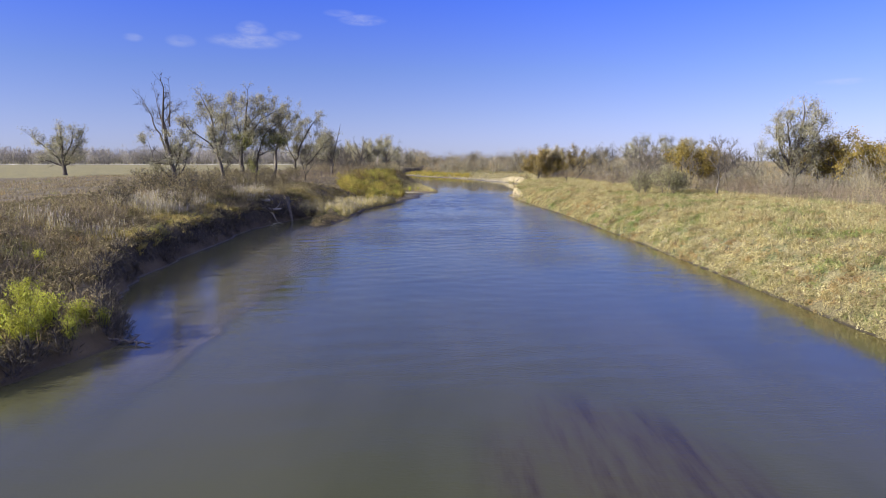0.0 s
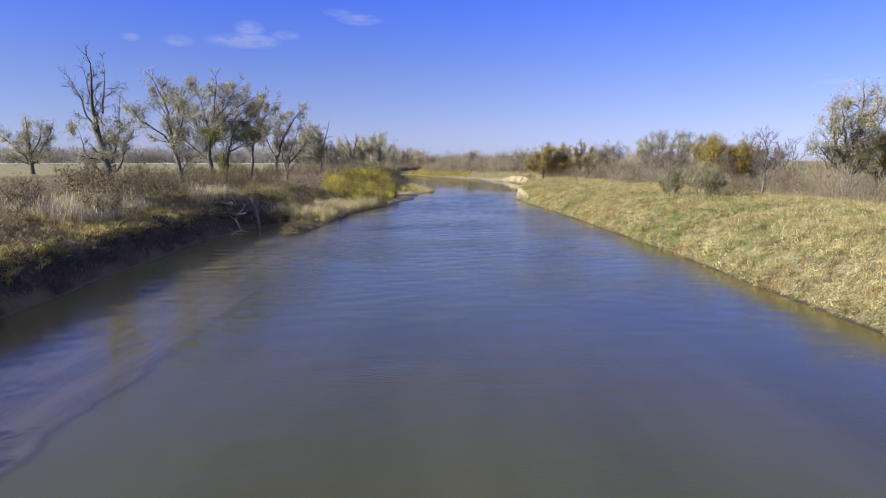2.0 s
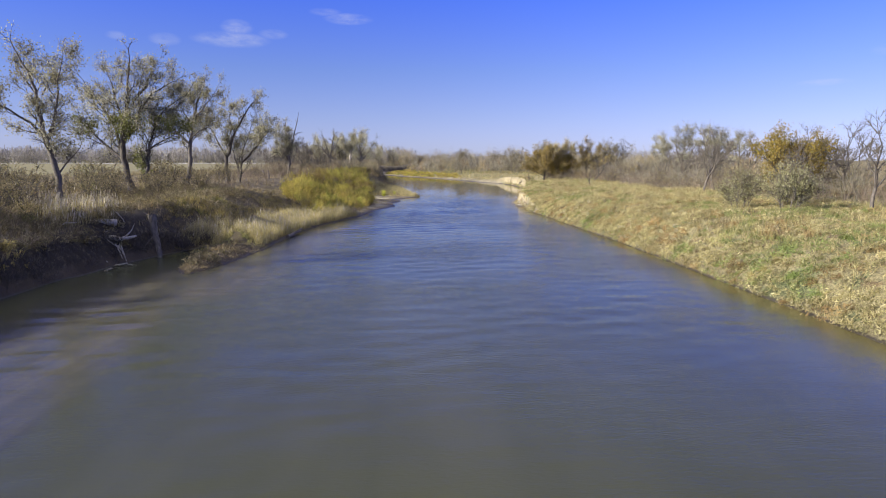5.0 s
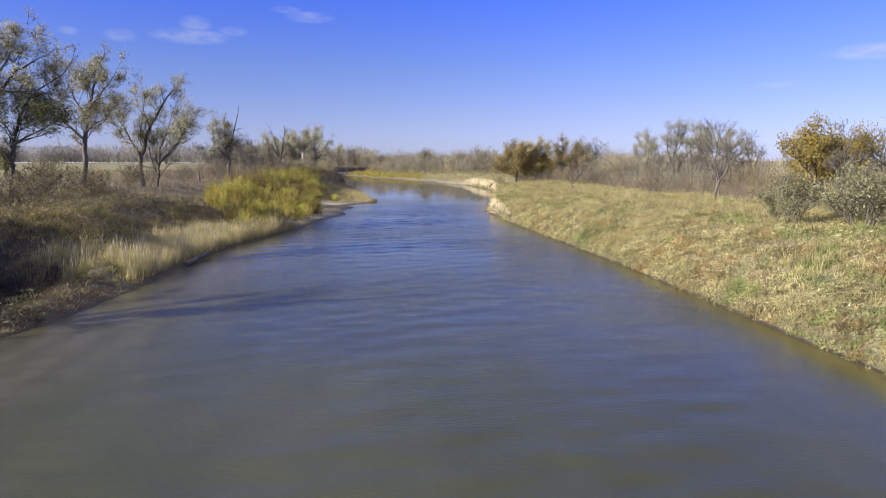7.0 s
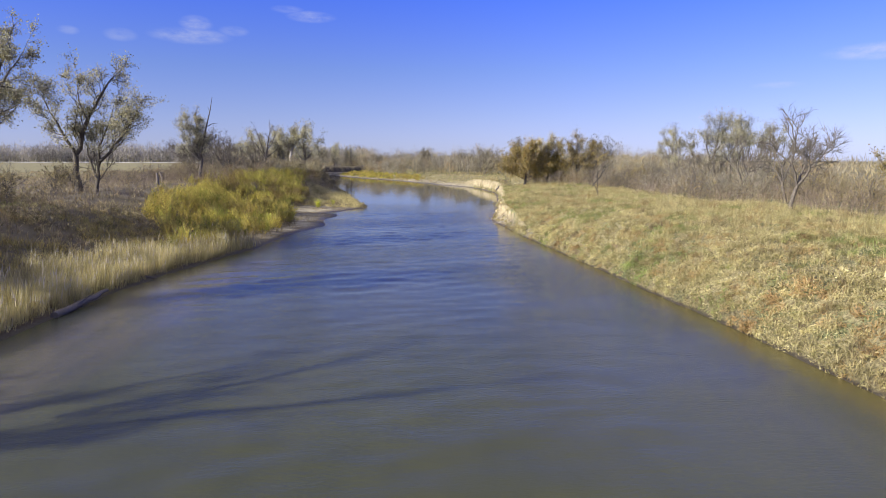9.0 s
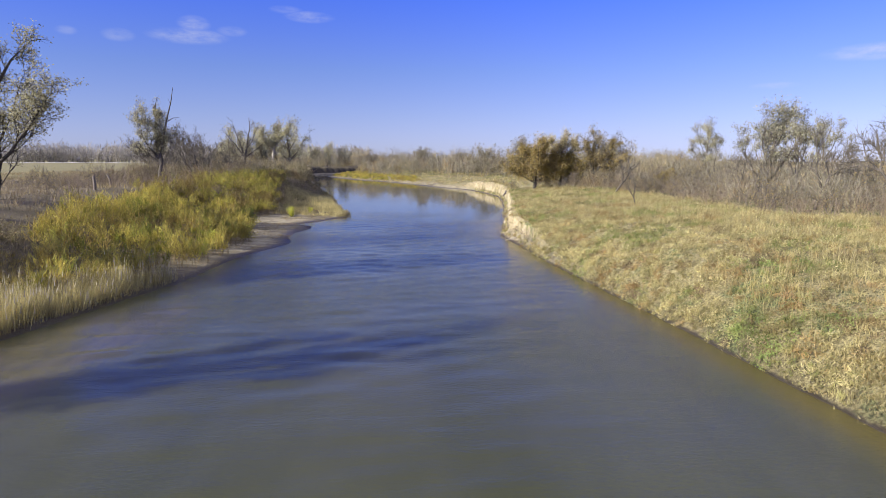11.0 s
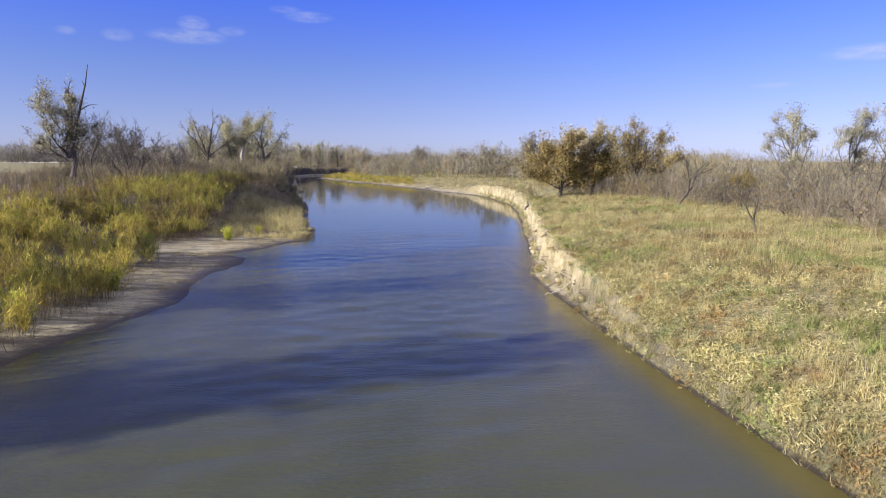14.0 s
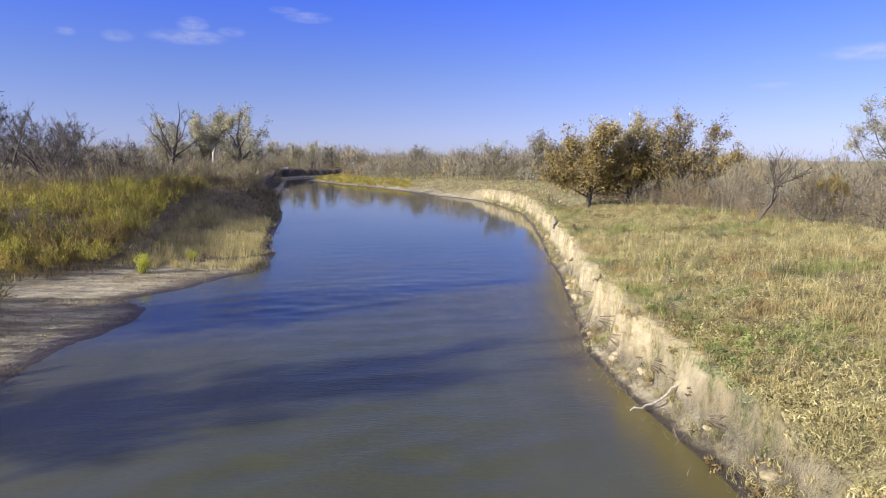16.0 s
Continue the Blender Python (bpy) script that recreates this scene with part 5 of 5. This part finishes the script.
P = scatter(rng, 3400, -42, -13, 12, 76, lambda x, y, d: (d > np.interp(y, [12, 34, 45], [0.7, 0.5, 0.5])) & ~east_side(x, y) & (wobble(x, y, 0.5, 2.2) > -0.45))
leafy(S, P, 70, 0.55, 0.09, rng, 0.95)
P = scatter(rng, 700, -36, -16, 74, 116, lambda x, y, d: (d > np.interp(y, [74, 84, 90, 104, 116], [1.6, 4, 6.5, 8, 12])) & ~east_side(x, y) & (wobble(x, y, 0.4, 6.2) > -0.1))
leafy(S, P, 120, 0.85, 0.08, rng, 0.95)
P = scatter(rng, 1500, -34, 0, 150, 240, lambda x, y, d: (d > 0.15) & (d < np.where(y < 178, 1.6, 7)) & ~east_side(x, y) & (wobble(x, y, 0.6, 3.9) > -0.5))
leafy(S, P, 80, 0.5, 0.085, rng, 0.95)
tagged(S.thing("bank_brush_clumps", M_BRUSHLEAF), "low rounded clumps of dry brown brush on the bank", "brush", kind="stuff")

# weeds over the west bank and plain
S = Soup()
P = scatter(rng, 14000, -44, -13, 12, 112, lambda x, y, d: (d > np.interp(y, [14, 34, 68, 71, 81, 88], [0.6, 0.55, 0.6, 1.6, 1.6, 0.5])) & ~east_side(x, y))
tussocks(S, P, 6, 0.6, 0.045, rng)
P = scatter(rng, 10000, -90, -3, 60, 260, lambda x, y, d: (d > np.where((y > 120) & (y < 156), 8, 3)) & ~east_side(x, y))
blades(S, P, 6, 0.7, 0.07, 0.3, 0.55, rng)
P = scatter(rng, 5000, -34, -15, 14, 74, lambda x, y, d: (d > 1.5) & ~east_side(x, y) & (wobble(x, y, 0.5, 5.0) > 0.1))
blades(S, P, 9, 1.0, 0.04, 0.2, 0.4, rng)
P = scatter(rng, 3000, -19, -11, 68, 82, lambda x, y, d: (d > 0.1) & ~east_side(x, y))
blades(S, P, 8, 0.26, 0.03, 0.1, 0.8, rng)
P = scatter(rng, 9000, -14, 0, 112, 152, lambda x, y, d: (d > 0.25) & (d < 9) & ~east_side(x, y) & (wobble(x, y, 0.7, 2.5) > -0.05))
blades(S, P, 7, 0.22, 0.018, 0.14, 0.9, rng)
P = scatter(rng, 6000, -16, 0, 150, 215, lambda x, y, d: (d > np.interp(y, [150, 176, 184], [4.5, 4.5, 0.5])) & (d < 9) & ~east_side(x, y))
blades(S, P, 6, 0.6, 0.05, 0.2, 0.5, rng)
tagged(S.thing("dry_weeds", M_WEEDS), "brown dry weeds covering the shaded bank and plain", "weeds", kind="stuff")


S = Soup()
P = scatter(rng, 9000, -32, -14, 70, 110, lambda x, y, d: (d > np.interp(y, [70, 84, 90], [3.6, 4.0, 6.0])) & (d < np.interp(y, [70, 90, 110], [7, 10, 13])) & ~east_side(x, y) & (wobble(x, y, 0.5, 3.3) > -0.2))
blades(S, P, 9, 0.6, 0.04, 0.16, 0.55, rng)
P = scatter(rng, 8000, -32, -13, 36, 69, lambda x, y, d: (d > 0.45) & (d < np.interp(y, [36, 48, 58, 70], [3, 3.5, 5, 4])) & ~east_side(x, y) & (wobble(x, y, 0.7, 8.0) > 0.0))
tussocks(S, P, 12, 0.7, 0.04, rng)
tagged(S.thing("bank_grass", M_BANKGRASS), "golden dry grass tufts along the bank top", "grass", kind="stuff")


# reeds on the spit and plume grass on the bank top
def reed_bed(name, pts, tall, label, plume=0.0):
    s = Soup()
    ends = blades(s, pts, 7, tall, 0.022, 0.2, 0.16, rng)
    ob = tagged(s.thing(name, M_REEDS), label, "reeds", kind="stuff")
    if plume:
        s = Soup()
        e = ends[rng.random(len(ends)) < plume]
        slivers(s, e - np.array([0, 0, 0.3]), e + rng.normal(size=e.shape) * 0.05 + np.array([0.04, 0, 0.1]), 0.045, rng)
        tagged(s.thing("plumes", M_PLUMES, ob), "", "")
    return ob


reed_bed("reed_bed", scatter(rng, 16000, -22, -7, 81, 110, lambda x, y, d: (d > 0.5) & (d < np.interp(y, [81, 86, 96, 104, 110], [1.0, 4.2, 5.5, 4.6, 2])) & ~east_side(x, y)), 1.3, "pale straw reeds on the low spit", 0.07)
reed_bed("shore_reeds", scatter(rng, 8500, -14, 0, 149, 180, lambda x, y, d: (d > 0.9) & (d < 8.0) & ~east_side(x, y) & (wobble(x, y, 0.5, 4.1) > -0.45)), 0.85, "pale reed clump by the point")
reed_bed("plume_grass", scatter(rng, 9000, -32, -18, 40, 78, lambda x, y, d: (d > np.interp(y, [40, 48, 70, 76], [1.3, 3.0, 3.0, 1.3])) & (d < 8.5) & ~east_side(x, y) & (wobble(x, y, 0.3, 4.0) > 0.05)), 1.25, "whitish plume grass on the bank top", 0.5)


# yellow willow thicket
def willows(name, pts, tall, label, leaf=None, low=0.3, sprays=16):
    ob, tips = thicket(name, pts, tall, 7, 0.03, M_WILLOWSTEM, rng, label, 0.15, "willow thicket", 1)
    base = np.repeat(pts, 7, 0)
    s = Soup()
    rise = unit(tips - base)
    for _ in range(sprays):
        k = rng.uniform(low, 1.0, (len(base), 1)) ** 0.7
        q = base + (tips - base) * k + rng.normal(size=base.shape) * 0.07
        slivers(s, q, q + unit(rise + rng.normal(size=q.shape) * 0.4) * rng.uniform(0.16, 0.4, (len(q), 1)), 0.045, rng)
    tagged(s.thing("foliage", leaf or M_WILLOW, ob), "")
    return ob


P = scatter(rng, 5400, -36, -4, 98, 186, lambda x, y, d: (d > np.interp(y, [98, 104, 112, 118, 126, 134, 143, 147, 152, 166, 186], [6, 2.6, 1.3, 1.4, 3.2, 4.4, 6.8, 6.5, 9, 10, 8])) & (d < np.interp(y, [98, 106, 114, 124, 140, 150, 172, 186], [0, 5, 11, 15, 17, 17, 15, 9])) & ~east_side(x, y) & (wobble(x, y, 0.45, 6.0) + 0.6 * wobble(x, y, 1.6, 7.0) > np.where(y < 124, -0.45, -0.3)))
back = P[:, 1] + 0.35 * P[:, 0] > 140.5 + 3 * wobble(P[:, 0], P[:, 1], 0.4, 1.1)
Q = scatter(rng, 1500, -30, -3, 146, 186, lambda x, y, d: (d > np.interp(y, [146, 150, 186], [7, 9, 9])) & (d < 20) & ~east_side(x, y))
willows("dull_willows", np.concatenate([P[back], Q]), 1.8, "olive and brown half-bare willow saplings on the low bank", M_DULLWILLOW, 0.55, 11)
willows("willow_thicket", P[~back], 1.75, "yellow-green autumn willow saplings on the low bank")
P = scatter(rng, 2400, -40, 12, 246, 345, lambda x, y, d: east_side(x, y) & (d > 2.8) & (d < 14))
willows("far_willows", P, 1.0, "yellow low willows on the far point bar")


# ---- single things ----
def willow_bush(seed, tall):
    r = np.random.default_rng(seed)
    stems, leaf = Soup(), Soup()
    n = 34
    base = r.normal(size=(n, 3)) * np.array([0.22, 0.22, 0])
    d = unit(r.normal(size=(n, 3)) * np.array([0.26, 0.26, 0]) + np.array([0, 0, 1]))
    h = tall * r.uniform(0.55, 1.05, (n, 1))
    slivers(stems, base - np.array([0, 0, 0.1]), base + d * h, 0.035, r)
    for _ in range(44):
        quads_at(leaf, base + d * h * r.uniform(0.15, 1.05, (n, 1)) + r.normal(size=(n, 3)) * 0.13, 0.065, r, 3.0, 1.4)
    return stems, leaf


bush = None
for x, y, a, s in ((-15.4, 22.0, 0, 0.75), (-14.5, 23.2, 60, 0.6), (-15.8, 23.6, 130, 0.95), (-16.9, 22.4, 200, 0.8), (-17.2, 24.6, 280, 0.9), (-14.9, 24.6, 330, 0.7), (-14.2, 25.0, 20, 0.5), (-15.9, 20.8, 90, 0.6), (-18.6, 23.2, 110, 0.85), (-22.0, 33.0, 40, 0.5),
                   (-8.0, 147.5, 200, 0.75), (-6.2, 151.2, 90, 0.5), (-9.2, 121.0, 20, 0.9), (-8.6, 127.5, 120, 0.8)):
    if bush is None:
        stems, leaf = willow_bush(7, 2.0)
        bush = tagged(new("willow_bush"), "bright lime-yellow willow bush on low wet ground", "bush", "willow bushes")
        stems.thing("stems", M_DARKBARK, bush)
        leaf.thing("foliage", M_BRIGHTWILLOW, bush)
        bush.matrix_basis = foot(x, y, a, s, s * 1.05, 0.05)
    else:
        copy_thing(bush, foot(x, y, a, s, s * 1.05, 0.05))


def log(name, pts, radii, label, mat=None, stubs=(), sides=9, category="driftwood", group="driftwood"):
    """A dead trunk or branch with its stubs, in place."""
    s = Soup()
    p = np.array(pts, float)
    n = 4 * len(p)
    u = np.linspace(0, len(p) - 1, n)
    q = np.stack([np.interp(u, np.arange(len(p)), p[:, k]) for k in range(3)], -1)
    r = np.random.default_rng(len(pts) + int(abs(p[0, 0]) * 10))
    q[1:-1] += r.normal(size=(n - 2, 3)) * 0.025
    tube(s, q, np.interp(u, np.arange(len(p)), radii) * r.uniform(0.88, 1.1, n), sides, True)
    ob = tagged(s.thing(name, mat or M_DRIFT, smooth=True), label, category, group)
    for st in stubs:
        e = Soup()
        tube(e, st, np.linspace(0.06, 0.015, len(st)), 5, True)
        e.thing("stub", mat or M_DRIFT, ob, True)
    return ob


log("driftwood_log", [(-23.5, 74.0, 2.85), (-22.3, 74.6, 2.80), (-21.3, 75.2, 2.65)], [0.16, 0.2, 0.24], "bleached fallen trunk lying on the undercut bank")
log("driftwood_log", [(-22.5, 73.4, 2.15), (-21.5, 73.8, 1.85), (-20.7, 74.4, 1.60), (-19.8, 74.9, 1.75)], [0.1, 0.15, 0.15, 0.06], "bleached fallen trunk sprawling down the bank", stubs=[[(-21.5, 73.8, 1.90), (-21.0, 73.2, 2.25), (-20.7, 72.9, 2.35)], [(-20.5, 74.5, 1.65), (-20.0, 74.6, 2.15), (-19.8, 74.7, 2.65)]])
log("driftwood_branch", [(-23.7, 72.4, 2.75), (-22.5, 72.0, 1.85), (-21.5, 71.8, 0.95), (-20.5, 72.2, 0.35)], [0.06, 0.08, 0.09, 0.04], "pale dead branch sliding down the bank", stubs=[[(-22.1, 71.9, 1.45), (-21.4, 71.5, 1.75), (-21.1, 71.3, 1.75)], [(-21.5, 71.8, 0.95), (-20.9, 72.6, 0.85)]])
log("driftwood_branch", [(-26.1, 71.4, 3.15), (-24.9, 72.2, 2.95), (-23.5, 72.6, 2.45)], [0.05, 0.08, 0.06], "pale dead branch on the bank top")
log("driftwood_branch", [(-23.9, 73.6, 3.15), (-23.1, 73.2, 2.45), (-22.7, 72.8, 1.85)], [0.09, 0.1, 0.06], "pale dead branch leaning over the bank")
for k in range(9):
    r = np.random.default_rng(100 + k)
    x, y = -24.6 + 4.6 * r.random(), 70.6 + 5.4 * r.random()
    z = float(height(x, y)[0]) + 0.12
    dx, dy = r.uniform(0.5, 1.6), r.uniform(-0.9, 0.9)
    x2, y2 = x + dx, y + dy
    z2 = max(0.05, float(height(x2, y2)[0]) + r.uniform(0.1, 0.6))
    log("driftwood_stick", [(x, y, z), ((x + x2) / 2, (y + y2) / 2, (z + z2) / 2 + 0.12), (x2, y2, z2)], [0.05, 0.045, 0.015], "thin bleached branch in the tangle on the bank", sides=6)
log("leaning_stump", [(-19.6, 77.0, 3.0), (-19.4, 76.8, 1.9), (-19.2, 76.6, 1.2), (-18.8, 76.2, -0.3)], [0.3, 0.24, 0.2, 0.16], "grey undercut stump with forked roots standing in the shallows", M_BARK, stubs=[[(-19.4, 76.8, 1.6), (-19.9, 76.1, 0.8), (-20.2, 75.7, -0.1)], [(-19.6, 77.0, 2.9), (-20.4, 77.4, 3.2)]], category="stump", group="stumps in the shallows")
log("shore_log", [(-12.2, 87.4, 0.1), (-12.0, 89.4, 0.22), (-11.8, 91.6, 0.35)], [0.16, 0.15, 0.08], "dark waterlogged trunk at the reed edge", M_POST, stubs=[[(-12.0, 89.0, 0.25), (-11.6, 89.8, 0.6)]])
log("shore_log", [(-12.9, 96.0, 0.3), (-11.8, 96.4, 0.15), (-11.2, 96.5, 0.05)], [0.07, 0.08, 0.04], "thin dark branch lying at the water", M_POST)
log("floating_branch", [(-13.9, 24.5, 0.25), (-13.0, 24.4, 0.12), (-12.0, 24.3, 0.1)], [0.06, 0.055, 0.03], "weathered branch reaching out over the water", M_POST, stubs=[[(-12.6, 24.4, 0.12), (-12.5, 24.0, -0.05)], [(-12.9, 24.4, 0.12), (-12.7, 24.9, 0.3)]])
log("bank_branch", [(15.4, 125.9, 0.9), (14.6, 125.6, 0.35), (13.7, 125.5, 0.12)], [0.03, 0.04, 0.025], "pale dead branch at the foot of the cut bank")
log("bank_branch", [(17.8, 149.4, 2.6), (18.4, 151.0, 2.9), (18.8, 153.0, 3.05)], [0.08, 0.1, 0.06], "dark dead branch on the lip of the cut bank", M_POST)


T = Tree(97, 2.1, 0.14, 0.035, 4, 26, 3, 0.25, 0.02, twigs=6, twig_len=0.45, sides=4, flare=22)
fallen = planted("dead_shrub", 15.5, 126.2, T.wood, [], M_TWIG, "uprooted dead shrub lying at the foot of the cut bank", "shrub", "fallen shrubs")
for k, (x, y, z, tip, turn, s_) in enumerate(((15.6, 126.3, 0.75, -112, 70, 1.0), (15.7, 124.9, 0.7, -105, 95, 0.8), (15.3, 129.6, 0.7, -108, 60, 0.8), (15.8, 132.3, 0.8, -100, 80, 0.7), (16.6, 137.0, 0.7, -108, 75, 0.7), (15.4, 123.4, 0.6, -104, 85, 0.6))):
    m = pose(x, y, z, 0, 0, turn) @ pose(0, 0, 0, -tip, 0, 0) @ Matrix.Diagonal((s_, s_, s_, 1))
    if k == 0:
        fallen.matrix_basis = m
    else:
        copy_thing(fallen, m)


def sod(seed):
    """A slumped block of soil: a lumpy stone-like body with a broken outline."""
    bm = bmesh.new()
    bmesh.ops.create_icosphere(bm, subdivisions=3, radius=0.5)
    for v in bm.verts:
        v.co *= 1 + 0.45 * noise.noise(v.co * 1.9 + Vector((seed * 3.1, 0, 0))) + 0.16 * noise.noise(v.co * 5.5 + Vector((0, seed * 2.3, 0)))
        v.co.z *= 0.62
    me_ = bpy.data.meshes.new("slumped_sod")
    bm.to_mesh(me_)
    bm.free()
    me_.materials.append(M_SOD)
    return me_


sods = [sod(k) for k in range(4)]
r = np.random.default_rng(61)
for k in range(24):
    y = 121.5 + 84 * r.random() ** 1.4
    x = float(np.interp(y, [p[1] for p in EAST[8:24]], [p[0] for p in EAST[8:24]])) + r.uniform(0.25, 0.9)
    ob = tagged(new("slumped_sod", sods[k % 4]), "slumped block of pale sandy soil below the cut bank", "soil block", "slumped soil blocks")
    s_ = r.uniform(0.2, 0.55)
    ob.matrix_basis = pose(x, y, float(height(x, y)[0]) + 0.08 * s_, r.uniform(-20, 20), r.uniform(-20, 20), r.uniform(0, 360)) @ Matrix.Diagonal((s_ * r.uniform(0.8, 1.3), s_, s_ * r.uniform(0.7, 1.2), 1))


def post(x, y, tall, tip, label):
    z = float(height(x, y)[0])
    s = Soup()
    tube(s, [(0, 0, -0.3), (0, 0, tall * 0.5), (tip, 0, tall - 0.06), (tip, 0, tall)], [0.17, 0.16, 0.145, 0.11], 9, True)
    ob = tagged(s.thing("fence_post", M_POST, smooth=True), label, "post", "old posts")
    ob.location = (x, y, z)


post(-28.4, 144, 1.6, -0.05, "thick weathered fence post among the weeds")
post(-32.9, 158, 1.5, -0.3, "weathered fence post leaning in the weeds")

# pale farm track at the foot of the far treeline
S = Soup()
tx = np.linspace(-560, -20, 60)
for k in range(59):
    a, b = tx[k], tx[k + 1]
    ya, yb = 630 + 6 * math.sin(a * 0.01), 630 + 6 * math.sin(b * 0.01)
    za, zb = float(height(a, ya)[0]) + 0.5, float(height(b, yb)[0]) + 0.5
    S.add([(a, ya, za), (b, yb, zb), (b, yb + 9, zb + 0.3), (a, ya + 9, za + 0.3)], [(0, 1, 2, 3)])
tagged(S.thing("farm_track", M_CONCRETE), "pale gravel farm track beyond the field", "track", kind="structure")

# low pale slab at the far bend
bm = bmesh.new()
bmesh.ops.create_cube(bm, size=1.0, matrix=pose(0, 0, 0.55, 0, 0, 0) @ Matrix.Diagonal((6.6, 2.4, 0.8, 1)))
bmesh.ops.bevel(bm, geom=bm.edges[:], offset=0.06, segments=2, affect="EDGES")
me = bpy.data.meshes.new("concrete_slab")
bm.to_mesh(me)
bm.free()
me.materials.append(M_CONCRETE)
slab = tagged(new("concrete_slab", me), "pale flat concrete slab at the far river bend", "slab")
slab.matrix_basis = pose(-36.4, 353, float(height(-36.4, 353)[0]) + 0.05, 0, 0, 8)
